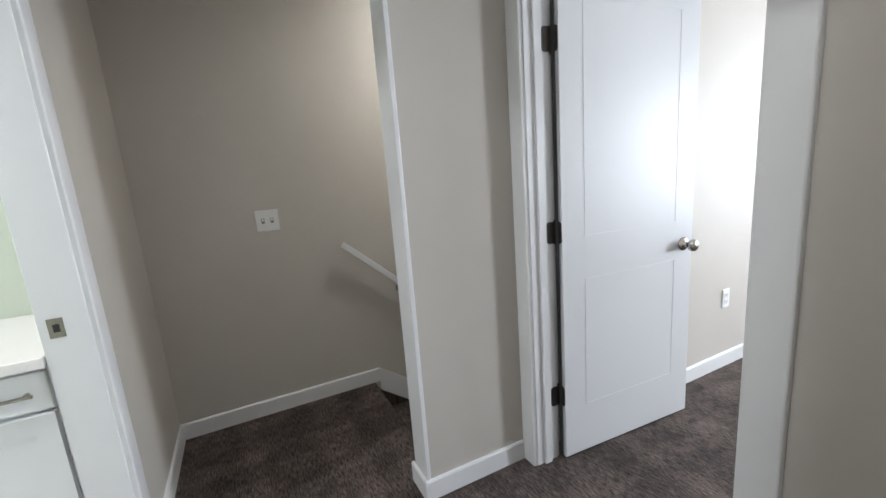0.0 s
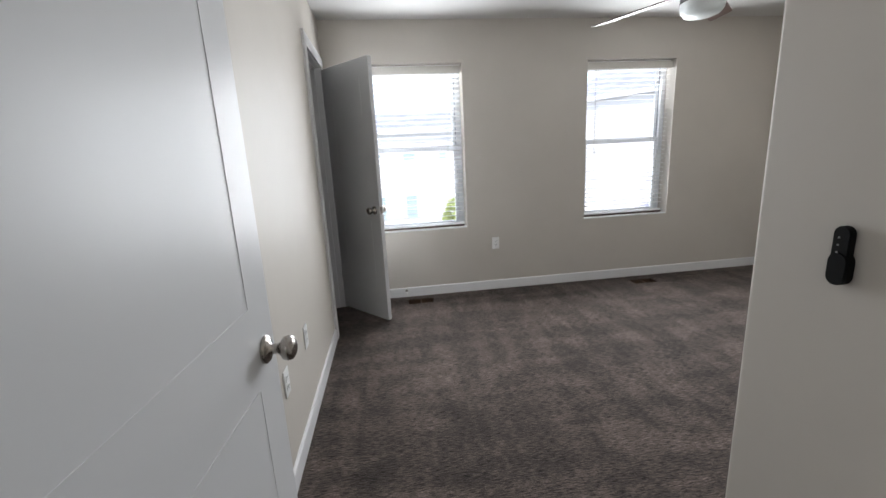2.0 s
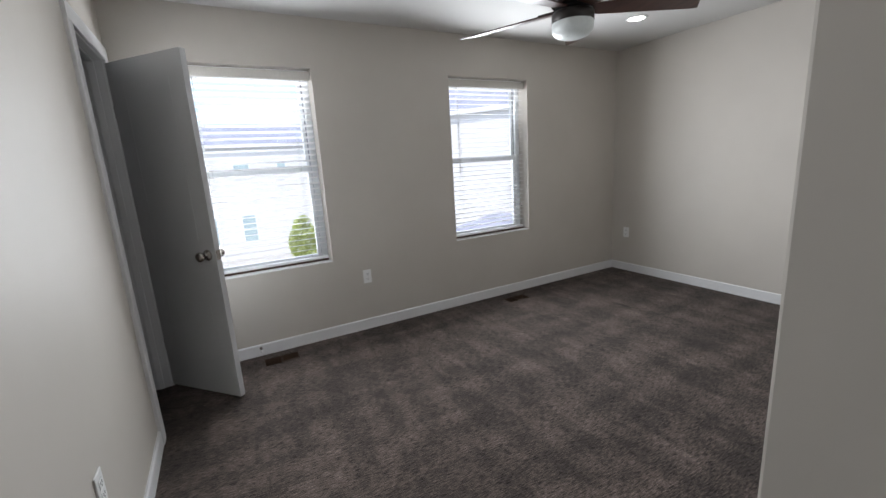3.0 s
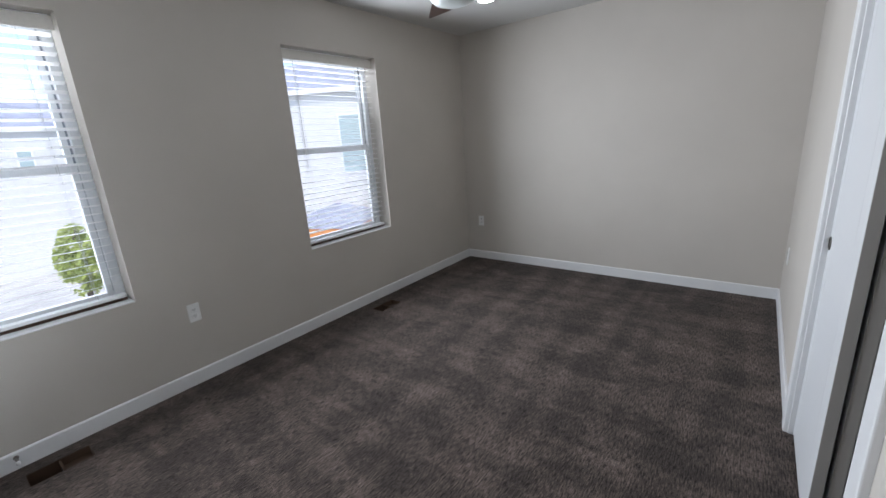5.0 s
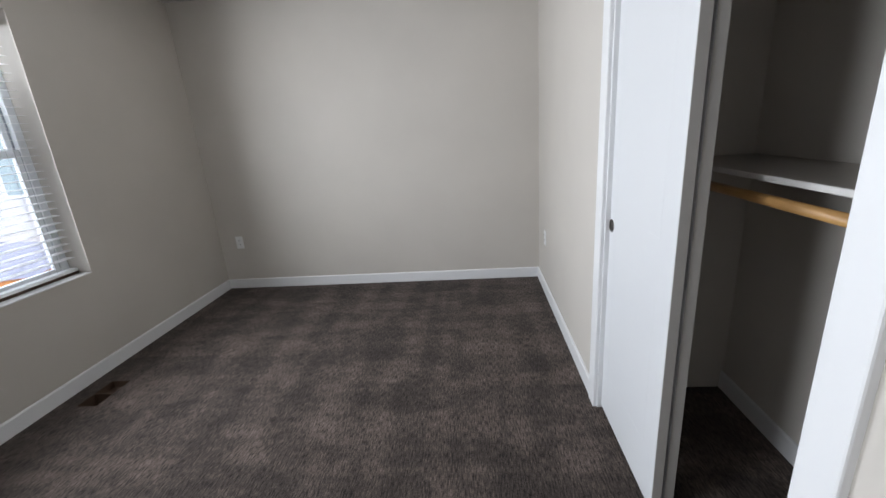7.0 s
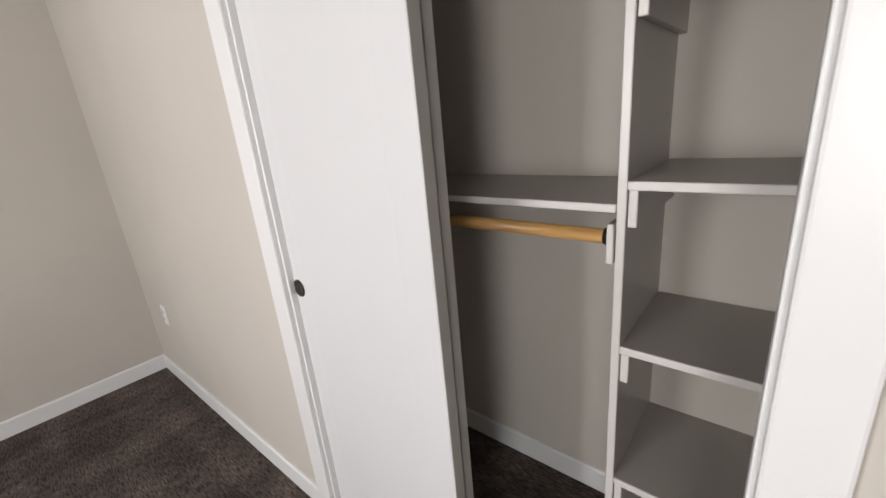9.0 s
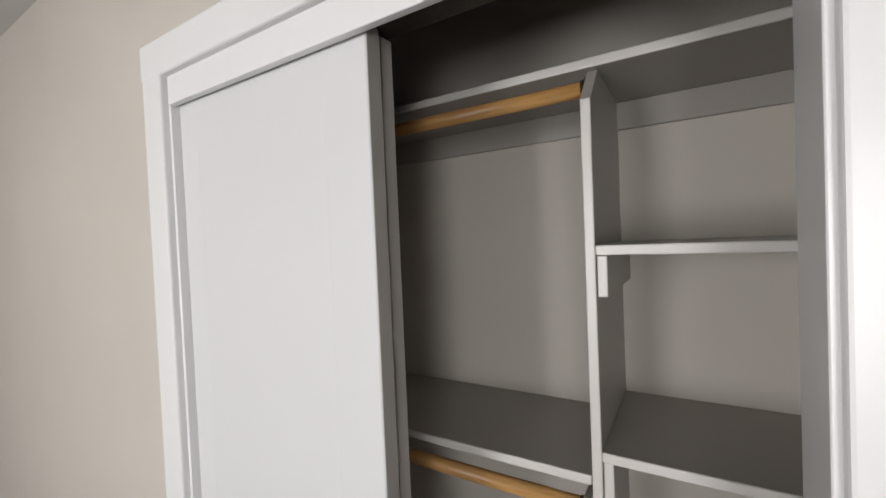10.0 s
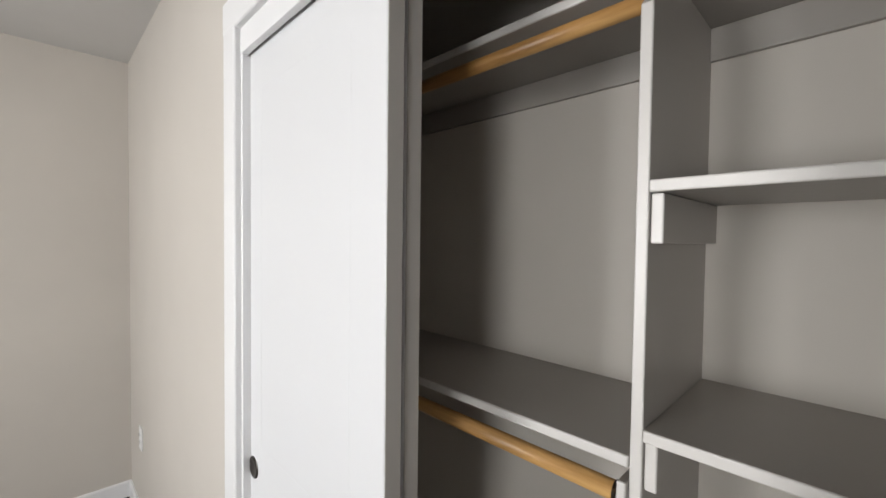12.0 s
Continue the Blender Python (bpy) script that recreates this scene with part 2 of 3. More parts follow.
def slab_mesh(xs, ys, z0, z1, holes):
    """A floor slab with rectangular holes (x0, x1, y0, y1) cut right through."""
    us = sorted({*xs, *(v for h in holes for v in h[:2])})
    vs = sorted({*ys, *(v for h in holes for v in h[2:])})

    def solid(i, k):
        if not (0 <= i < len(us) - 1 and 0 <= k < len(vs) - 1):
            return False
        u, v = (us[i] + us[i + 1]) / 2, (vs[k] + vs[k + 1]) / 2
        return not any(h[0] < u < h[1] and h[2] < v < h[3] for h in holes)

    bm = bmesh.new()
    cache = {}

    def vert(*p):
        if p not in cache:
            cache[p] = bm.verts.new(p)
        return cache[p]

    for i in range(len(us) - 1):
        for k in range(len(vs) - 1):
            if not solid(i, k):
                continue
            a0, a1, b0, b1 = us[i], us[i + 1], vs[k], vs[k + 1]
            for z in (z0, z1):
                bm.faces.new([vert(a0, b0, z), vert(a1, b0, z), vert(a1, b1, z), vert(a0, b1, z)])
            for (p, q), (di, dk) in ((((a0, b0), (a0, b1)), (-1, 0)), (((a1, b0), (a1, b1)), (1, 0)), (((a0, b0), (a1, b0)), (0, -1)), (((a0, b1), (a1, b1)), (0, 1))):
                if not solid(i + di, k + dk):
                    bm.faces.new([vert(*p, z0), vert(*q, z0), vert(*q, z1), vert(*p, z1)])
    bmesh.ops.recalc_face_normals(bm, faces=bm.faces)
    return bm


# ---- plan (metres) ----
H = 2.44
EAST, SOUTH, NORTH, WEST = 4.82, -3.157, 1.374, 1.888      # bedroom faces
HALL_E, DOORWALL = 1.125, 1.238                              # wall of the bedroom door, hall face and room face
HALL_W, STAIR_N = -0.335, 2.44
REMOTE_Y, CL_SIDE = 0.03, -0.12                             # entry return wall: room face, closet face
SILL, HEAD = 0.631, 2.093
WIN = [(0.181, 1.061), (-1.867, -0.987)]                    # the two windows, in y
DOOR_S, DOOR_N, DOOR_H = 0.514, 1.289, 2.045               # bedroom doorway
CL_S, CL_N, CL_H = -1.353, -0.249, 1.997                   # sliding-door closet opening
C2_W, C2_E, C2_H = 4.06, 4.685, 2.045                      # small closet in the north wall

DUCTS = [(4.655, 0.675), (4.630, -1.532)]                       # floor duct openings

# floors and ceilings
floor = structure("floor", slab_mesh((1.125, 4.99), (-3.3, 1.40), -0.25, 0, [(x - 0.06, x + 0.06, y - 0.12, y + 0.12) for x, y in DUCTS]), CARPET, "dark grey-brown ribbed pile carpet floor of the bedroom", "floor")
structure("floor_hall", boxed(-0.455, 1.125, -1.6, 1.40, -0.25, 0), CARPET, "dark brown carpet floor of the hallway", "floor")
structure("floor_landing", boxed(-0.455, 0.74, 1.40, 2.57, -0.25, 0, bevel=0.012), CARPET, "dark brown carpet landing at the stair head", "floor")
structure("floor_closet", boxed(3.4, 4.99, 1.40, 2.4, -0.25, 0), CARPET, "dark carpet floor of the small closet", "floor")
structure("floor_bath", boxed(-2.2, -0.455, -0.2, 2.57, -0.25, -0.005), COUNTER, "pale floor of the bathroom", "floor")
structure("ceiling", boxed(-2.3, 5.0, -3.4, 2.7, H, H + 0.2), CEIL, "flat white painted ceiling", "ceiling")

# walls
structure("wall_east", wall_mesh("y", EAST, EAST + 0.20, (SOUTH, NORTH), -0.2, H, [(a, b, SILL, HEAD) for a, b in WIN]), WALL, "greige painted drywall window wall")
structure("wall_south", boxed(WEST - 0.75, EAST + 0.20, SOUTH - 0.12, SOUTH, -0.2, H), WALL, "greige painted drywall end wall")
structure("wall_north", wall_mesh("x", NORTH, NORTH + 0.12, (HALL_E, EAST + 0.20), -0.2, H, [(C2_W - 0.018, C2_E + 0.018, -0.2, C2_H + 0.018)]), WALL, "greige painted drywall side wall")
structure("wall_closet_front", wall_mesh("y", WEST - 0.115, WEST, (SOUTH, CL_SIDE), -0.2, H, [(CL_S - 0.018, CL_N + 0.018, -0.2, CL_H + 0.018)]), WALL, "greige painted drywall wall round the sliding closet")
ret = bmesh.new()
extrude_profile(ret, [(DOORWALL, CL_SIDE), (WEST, CL_SIDE), (WEST + 0.026, REMOTE_Y - 0.008), (WEST + 0.024, REMOTE_Y - 0.002), (WEST + 0.018, REMOTE_Y), (DOORWALL, REMOTE_Y)], "z", -0.2, H)
structure("wall_entry", ret, WALL, "greige drywall return wall beside the closet")
structure("wall_hall_east", wall_mesh("y", HALL_E, DOORWALL, (-3.157, NORTH), -0.2, H, [(DOOR_S - 0.018, DOOR_N + 0.018, -0.2, DOOR_H + 0.018)]), WALL, "greige drywall wall with the bedroom doorway")
structure("wall_stair", boxed(0.648, HALL_E, NORTH, NORTH + 0.12, -2.9, H), WALL, "greige drywall partition beside the stairs")
structure("wall_stair_north", boxed(-0.455, 5.0, STAIR_N, STAIR_N + 0.12, -2.9, H), WALL, "greige drywall wall above the stairs")
structure("wall_hall_west", wall_mesh("y", HALL_W - 0.12, HALL_W, (-1.6, STAIR_N), -0.2, H, [(0.77, 1.578, -0.2, 2.06)]), WALL, "greige drywall hallway wall with bathroom doorway")
structure("wall_hall_south", boxed(-0.455, HALL_E, -1.72, -1.6, -0.2, H), WALL, "greige drywall hallway end wall")
structure("wall_closet_south", boxed(DOORWALL, WEST - 0.115, -1.62, -1.5, -0.2, H), WALL, "greige drywall closet side wall")
structure("wall_small_closet_west", boxed(3.4, 3.5, NORTH + 0.12, STAIR_N, -0.2, H), WALL, "drywall side of the small closet")
structure("wall_small_closet_east", boxed(EAST, EAST + 0.20, NORTH, STAIR_N, -0.2, H), WALL, "drywall side of the small closet")
structure("wall_bath_west", boxed(-2.32, -2.2, -0.2, 2.57, -0.2, H), BATHWALL, "pale green bathroom wall")
structure("wall_bath_north", boxed(-2.2, -0.455, 2.2, 2.32, -0.2, H), BATHWALL, "pale green bathroom wall")
structure("wall_bath_south", boxed(-2.2, -0.455, -0.32, -0.2, -0.2, H), BATHWALL, "pale green bathroom wall")
structure("stair_end_board", boxed(0.63, 0.648, NORTH - 0.004, NORTH + 0.124, 0, H, bevel=0.003), TRIM, "white painted board on the wall end", "trim")


# baseboards
def baseboard(axis, face, a, b, side, name="baseboard"):
    """side: +1 where the room lies towards the larger coordinate."""
    t = 0.013 * side
    prof = [(face, 0), (face + t, 0), (face + t, 0.082), (face + t * 0.6, 0.089), (face, 0.089)]
    bm = extrude_profile(bmesh.new(), prof, axis, a, b)
    return structure(name, bm, TRIM, "white painted baseboard with eased top", "baseboard")


baseboard("y", EAST, SOUTH, NORTH, -1)
baseboard("x", SOUTH, WEST, EAST - 0.013, 1)
baseboard("x", NORTH, DOORWALL + 0.08, C2_W - 0.094, -1)
baseboard("y", WEST, SOUTH + 0.013, CL_S - 0.094, 1)
baseboard("x", REMOTE_Y, DOORWALL + 0.02, WEST + 0.018, 1)
baseboard("y", WEST, CL_N + 0.094, CL_SIDE, 1)
baseboard("x", NORTH, 0.63, HALL_E - 0.018, -1)
baseboard("y", 0.63, NORTH - 0.013, NORTH + 0.137, -1)
baseboard("x", STAIR_N, HALL_W, 0.77, -1)
baseboard("y", HALL_W, 1.657, STAIR_N - 0.013, 1)
baseboard("y", HALL_E, -1.6, DOOR_S - 0.09, -1)
baseboard("y", DOORWALL, -1.5, CL_SIDE, 1)
sk = bmesh.new()
extrude_profile(sk, [(0.77, -0.06), (0.77, 0.09), (2.6, -1.22), (2.6, -1.42)], "y", STAIR_N - 0.013, STAIR_N)
structure("stair_skirt", sk, TRIM, "white sloping skirt board beside the stairs", "baseboard")

# stairs going down
# wedge added over the lit wall below the skirt, carpet-dark in place of shade
se = bmesh.new()
extrude_profile(se, [(0.742, -0.22), (0.742, -0.03), (0.775, -0.066), (1.1, -0.3), (1.1, -0.48)], "y", STAIR_N - 0.03, STAIR_N - 0.0135)
structure("stair_shade_strip", se, CARPET, "added dark strip standing in for the shade beside the stair tread", "stairs")
for i in range(9):
    structure("stair_step", boxed(0.735 + 0.26 * i, 1.03 + 0.26 * i, NORTH + 0.12, STAIR_N - 0.013, -0.19 * (i + 1) - 0.25, -0.19 * (i + 1), bevel=0.012), CARPET, "dark brown carpeted stair tread", "stairs")
structure("floor_stair_foot", boxed(-0.455, 5.0, NORTH + 0.0, STAIR_N + 0.12, -2.95, -2.75), CARPET, "dark carpet at the foot of the stairs", "floor")
structure("wall_stair_south", boxed(HALL_E, 5.0, NORTH, NORTH + 0.12, -2.9, -0.26), WALL, "drywall side of the stairwell")
structure("wall_stair_east", boxed(3.3, 3.4, NORTH + 0.12, STAIR_N, -2.9, H), WALL, "drywall end of the stairwell")
structure("wall_stair_west", boxed(0.64, 0.735, NORTH + 0.12, STAIR_N, -2.9, -0.25), WALL, "drywall under the landing")

# ---- door frames ----
CASING = [(0.0, 0.0), (0.0, 0.0125), (0.0015, 0.0155), (0.005, 0.017), (0.078, 0.017), (0.0815, 0.0155), (0.083, 0.0125), (0.083, 0.0)]


def door_frame(name, axis, face, out, a0, a1, top, width=0.083, widths=None, rv=0.006, label="white painted flat door casing"):
    """Casing round an opening a0..a1 on a wall face; out: the side that the face looks to. Thing with three parts."""
    th = thing(name, Matrix.Identity(4), label, "door frame", kind="structure")
    widths = widths or (width, width)
    prof = [(u * width / 0.083, v) for u, v in CASING]
    for k, (edge, sgn) in enumerate(((a0 - rv, -1), (a1 + rv, 1))):
        pts = [(edge + sgn * u * widths[k] / width, face + out * v) for u, v in prof]
        if axis == "y":
            pts = [(q, p) for p, q in pts]
        part("side_casing", extrude_profile(bmesh.new(), pts, "z", 0, top + rv), TRIM, th)
    pts = [(face + out * v, top + rv + u) for u, v in prof]
    part("head_casing", extrude_profile(bmesh.new(), pts, axis, a0 - rv - widths[0], a1 + rv + widths[1]), TRIM, th)
    return th


def jamb_liner(name, axis, t0, t1, a0, a1, top, stop=None, label="white painted door jamb"):
    th = thing(name, Matrix.Identity(4), label, "door jamb", kind="structure")
    def put(n, u0, u1, s0, s1, z0, z1):
        args = (u0, u1, s0, s1) if axis == "x" else (s0, s1, u0, u1)
        part(n, boxed(*args, z0, z1, bevel=0.0015, seg=1), TRIM, th)
    put("side_jamb", a0 - 0.018, a0, t0, t1, 0, top)
    put("side_jamb", a1, a1 + 0.018, t0, t1, 0, top)
    put("head_jamb", a0 - 0.018, a1 + 0.018, t0, t1, top, top + 0.018)
    if stop:
        s0, s1 = stop
        put("door_stop", a0, a0 + 0.011, s0, s1, 0, top - 0.011)
        put("door_stop", a1 - 0.011, a1, s0, s1, 0, top - 0.011)
        put("door_stop", a0, a1, s0, s1, top - 0.011, top)
    return th


door_frame("door_frame_hall", "y", HALL_E, -1, DOOR_S, DOOR_N, DOOR_H, widths=(0.092, 0.078))
door_frame("door_frame_room", "y", DOORWALL, 1, DOOR_S, DOOR_N, DOOR_H)
jamb = jamb_liner("door_jamb_bedroom", "y", HALL_E, DOORWALL, DOOR_S, DOOR_N, DOOR_H, (DOORWALL - 0.075, DOORWALL - 0.04))
part("strike_plate", boxed(DOORWALL - 0.036, DOORWALL - 0.004, DOOR_S, DOOR_S + 0.002, 0.87, 0.93, bevel=0.0008), NICKEL, jamb, "satin nickel strike plate")
door_frame("door_frame_small_closet", "x", NORTH, -1, C2_W, C2_E, C2_H)
jamb_liner("door_jamb_small_closet", "x", NORTH, NORTH + 0.12, C2_W, C2_E, C2_H, (NORTH + 0.04, NORTH + 0.075))
door_frame("door_frame_bath", "y", HALL_W, 1, 0.788, 1.56, 2.04)
jamb2 = jamb_liner("door_jamb_bath", "y", HALL_W - 0.12, HALL_W, 0.788, 1.56, 2.04)
strike = part("strike_plate", boxed(HALL_W - 0.098, HALL_W - 0.06, 1.558, 1.5605, 0.912, 0.972, bevel=0.0008), NICKEL, jamb2, "satin nickel strike plate")
part("latch_hole", boxed(HALL_W - 0.086, HALL_W - 0.07, 1.5572, 1.5585, 0.93, 0.954), SLOT, strike)
door_frame("closet_frame", "y", WEST, 1, CL_S, CL_N, CL_H, 0.082, rv=0.008, label="white flat stock casing of the closet")
jamb3 = jamb_liner("closet_jamb", "y", WEST - 0.115, WEST, CL_S, CL_N, CL_H, label="white painted jamb of the closet opening")
part("track_fascia", boxed(WEST - 0.012, WEST + 0.004, CL_S, CL_N, CL_H - 0.058, CL_H, bevel=0.002), TRIM, jamb3)
part("track_rail", boxed(WEST - 0.1, WEST - 0.014, CL_S, CL_N, CL_H - 0.03, CL_H - 0.002, bevel=0.002), BRONZE, jamb3, "dark metal sliding door track")


def rounded(u0, u1, v0, v1, r, seg=4):
    pts = []
    for cx, cy, a0 in ((u1 - r, v1 - r, 0), (u0 + r, v1 - r, 90), (u0 + r, v0 + r, 180), (u1 - r, v0 + r, 270)):
        for i in range(seg + 1):
            a = radians(a0 + 90 * i / seg)
            pts.append((cx + r * math.cos(a), cy + r * math.sin(a)))
    return pts


# ---- hinged doors ----
def knob(parent, x, y, z, d, mat=None):
    """A round knob on a rose, pointing along y by d (+1 or -1)."""
    mat = mat or NICKEL
    m = Matrix.Translation((x, y, z)) @ Matrix.Rotation(radians(-90 * d), 4, "X")
    k = part("door_knob", lathe(bmesh.new(), [(0, 0.0), (0.032, 0.0), (0.033, 0.004), (0.028, 0.009), (0.013, 0.012), (0.0115, 0.03), (0.017, 0.036), (0.026, 0.043), (0.0285, 0.053), (0.026, 0.062), (0.017, 0.068), (0, 0.07)], m), mat, parent, "satin nickel round door knob", smooth=True)
    return k


def panel_door(name, m, width, height, label, knob_z=0.915, thick=0.035, hinges=(0.305, 1.03, 1.76), hinge_side=1):
    """Hinged at local x = 0, leaf along +x, thickness 0..thick in local y, two recessed flat panels cut by thin grooves."""
    th = thing(name, m, label, "door")
    bm = boxed(0.0, width, 0.0, thick, 0.012, 0.012 + height, bevel=0.002)
    part("leaf", bm, DOORW, th)
    w = 0.004
    for y0, y1 in ((-0.0012, 0.0006), (thick - 0.0006, thick + 0.0012)):
        for z0, z1 in ((0.24, 0.82), (1.0, 1.9)):
            pm = bmesh.new()
            a, b = 0.115, width - 0.115
            for q in ((a, a + w, z0, z1), (b - w, b, z0, z1), (a + w, b - w, z0, z0 + w), (a + w, b - w, z1 - w, z1)):
                box(pm, q[0], q[1], y0, y1, q[2], q[3])
            part("panel_moulding", pm, DOORW, th)
    knob(th, width - 0.062, 0.0, knob_z, -1)
    knob(th, width - 0.062, thick, knob_z, 1)
    part("latch_plate", boxed(width - 0.0004, width + 0.0012, thick / 2 - 0.0125, thick / 2 + 0.0125, knob_z - 0.028, knob_z + 0.028), NICKEL, th, "satin nickel latch plate")
    for hz in hinges:
        hb = bmesh.new()
        yk = thick + 0.006 if hinge_side > 0 else -0.006
        lathe(hb, [(0, -0.052), (0.0055, -0.05), (0.0065, -0.045), (0.0065, 0.045), (0.0055, 0.05), (0, 0.052)], Matrix.Translation((-0.004, yk, hz)), 12)
        h = part("hinge", hb, BRONZE, th, "dark bronze butt hinge")
        part("hinge_leaf", extrude_profile(bmesh.new(), rounded(0.001, thick + 0.002, hz - 0.045, hz + 0.045, 0.012), "x", -0.0028, 0.0), BRONZE, h)
    return th


# bedroom door, swung open into the room: the hall face looks south
BD = pose(1.256, 1.254, 0, 0, 0, -3.6)
panel_door("bedroom_door", BD, 0.762, 2.02, "white painted two-panel door standing open", knob_z=0.888, hinge_side=1)
# black strip added to darken the hinge gap and stop light through it
part("hinge_gap_shade", boxed(-0.0092, -0.0032, 0.014, 0.033, 0.014, 2.03, bevel=0.002, seg=1), SLOT, bpy.data.objects["bedroom_door"], "added black strip standing in for the shade in the hinge gap")
# jamb leaves of its hinges
for hz in (0.305, 1.03, 1.76):
    part("hinge_leaf", extrude_profile(bmesh.new(), rounded(DOORWALL - 0.03, DOORWALL + 0.007, hz - 0.045, hz + 0.045, 0.012), "y", DOOR_N - 0.003, DOOR_N + 0.001), BRONZE, jamb, "dark bronze hinge leaf")
# small closet door, open towards the window
dx, dy = 4.235 - 4.675, 0.985 - 1.358
panel_door("small_closet_door", pose(4.688, 1.366, 0, 0, 0, math.degrees(math.atan2(dy, dx))), 0.60, 2.02, "white painted door standing half open before the window", hinge_side=1)

# ---- sliding closet doors ----
def sliding_door(y1, x0, label, group):
    w, t = 0.6, 0.034
    th = thing("sliding_door", pose(x0, y1 - w, 0), label, "closet door", group)
    top = CL_H - 0.035
    part("leaf", boxed(0, t, 0, w, 0.012, top, bevel=0.0025), DOORW, th)
    # shade on the leaf's edge, coloured in as a thin band
    part("edge_shade_band", boxed(0.002, t - 0.0015, w, w + 0.0012, 0.014, top - 0.002), EDGE_SHADE, th, "door edge darkened to taupe-grey, its shade put into the colour")
    for z0, z1 in ((0.22, 0.8), (0.97, top - 0.11)):
        pm = bmesh.new()
        a, b, g = 0.1, w - 0.1, 0.004
        for q in ((a, a + g, z0, z1), (b - g, b, z0, z1), (a + g, b - g, z0, z0 + g), (a + g, b - g, z1 - g, z1)):
            box(pm, t - 0.0006, t + 0.0002, q[0], q[1], q[2], q[3])
        part("panel_moulding", pm, DOORW, th)
    cup = lathe(bmesh.new(), [(0, 0.0008), (0.017, 0.0012), (0.02, 0.003), (0.024, 0.0035), (0.027, 0.002), (0.0275, 0.0)], Matrix.Translation((t, 0.055, 0.908)) @ Matrix.Rotation(radians(90), 4, "Y"), 28)
    part("finger_pull", cup, BRONZE, th, "dark bronze cup pull", smooth=True)
    return th


sliding_door(-0.787, WEST - 0.054, "white sliding closet door, closed over half the opening", "sliding closet doors")
sliding_door(-0.797, WEST - 0.1, "white sliding closet door pushed behind its pair", "sliding closet doors")

# ---- closet shelving ----
BACK, CR, CLW = DOORWALL, CL_SIDE, -1.5
FRONT = 1.58
th = thing("closet_shelving", pose(BACK, 0, 0), "painted grey-white built-in closet shelving with divider, shade put into its colour", "shelving")
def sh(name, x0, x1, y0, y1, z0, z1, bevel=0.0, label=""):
    return part(name, boxed(x0 - BACK, x1 - BACK, y0, y1, z0, z1, bevel=bevel, seg=3), SHELF_SHADED, th, label)


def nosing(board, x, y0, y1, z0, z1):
    """The front edge of a board, a rounded strip 4 mm deep, coloured paler as if lit."""
    part("front_edge", boxed(x - BACK - 0.002, x - BACK + 0.004, y0, y1, z0, z1, bevel=0.0028, seg=2), SHELF_LIT, board, "front edge with its light put into a paler colour")


DY = -0.503
TOPF, TOPZ = 1.523, 1.954
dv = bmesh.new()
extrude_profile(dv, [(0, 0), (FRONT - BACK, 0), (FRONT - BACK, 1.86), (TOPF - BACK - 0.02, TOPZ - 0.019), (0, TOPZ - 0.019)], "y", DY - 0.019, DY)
nosing(part("divider", dv, SHELF_SHADED, th), FRONT, DY - 0.019, DY, 0.0, 1.859)
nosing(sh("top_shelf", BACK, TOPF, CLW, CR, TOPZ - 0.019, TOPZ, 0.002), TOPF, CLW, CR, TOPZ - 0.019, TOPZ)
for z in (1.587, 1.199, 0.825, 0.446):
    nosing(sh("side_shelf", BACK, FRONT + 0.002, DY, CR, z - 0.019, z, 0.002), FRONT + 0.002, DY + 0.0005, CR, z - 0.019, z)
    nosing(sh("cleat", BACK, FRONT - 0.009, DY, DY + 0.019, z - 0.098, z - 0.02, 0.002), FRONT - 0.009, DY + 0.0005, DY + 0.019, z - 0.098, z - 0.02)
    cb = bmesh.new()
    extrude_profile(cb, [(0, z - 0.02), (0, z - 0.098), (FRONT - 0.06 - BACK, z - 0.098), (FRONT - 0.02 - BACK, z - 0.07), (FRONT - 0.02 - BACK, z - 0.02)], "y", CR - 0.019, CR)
    part("cleat", cb, SHELF_SHADED, th)
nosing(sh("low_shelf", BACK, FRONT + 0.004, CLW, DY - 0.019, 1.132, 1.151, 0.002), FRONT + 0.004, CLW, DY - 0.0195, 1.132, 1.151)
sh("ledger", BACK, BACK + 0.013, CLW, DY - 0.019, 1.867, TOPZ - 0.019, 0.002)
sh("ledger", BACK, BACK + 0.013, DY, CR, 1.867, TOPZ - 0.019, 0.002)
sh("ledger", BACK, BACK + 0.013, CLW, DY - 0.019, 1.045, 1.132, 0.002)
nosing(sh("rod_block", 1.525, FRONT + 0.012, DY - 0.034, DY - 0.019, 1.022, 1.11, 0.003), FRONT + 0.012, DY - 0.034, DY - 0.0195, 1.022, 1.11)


def closet_rod(x, z, end):
    r = thing("closet_rod", pose(x, 0, z), "honey-coloured wooden closet rod in metal sockets", "closet rod", "closet rods")
    m = Matrix.Translation((0, CLW + 0.004, 0)) @ Matrix.Rotation(radians(-90), 4, "X")
    L = end - CLW - 0.008
    part("rod", lathe(bmesh.new(), [(0, 0), (0.0165, 0), (0.0165, L), (0, L)], m, 20), ROD, r, smooth=False)
    for y, d in ((CLW, 1), (end, -1)):
        mm = Matrix.Translation((0, y, 0)) @ Matrix.Rotation(radians(-90 * d), 4, "X")
        part("socket", lathe(bmesh.new(), [(0, 0.0), (0.024, 0), (0.024, 0.003), (0.0195, 0.004), (0.0185, 0.012), (0.0168, 0.012)], mm, 20), NICKEL, r, "satin nickel rod socket", smooth=True)


closet_rod(1.567, 1.075, DY - 0.034)
closet_rod(1.50, 1.903, DY - 0.019)

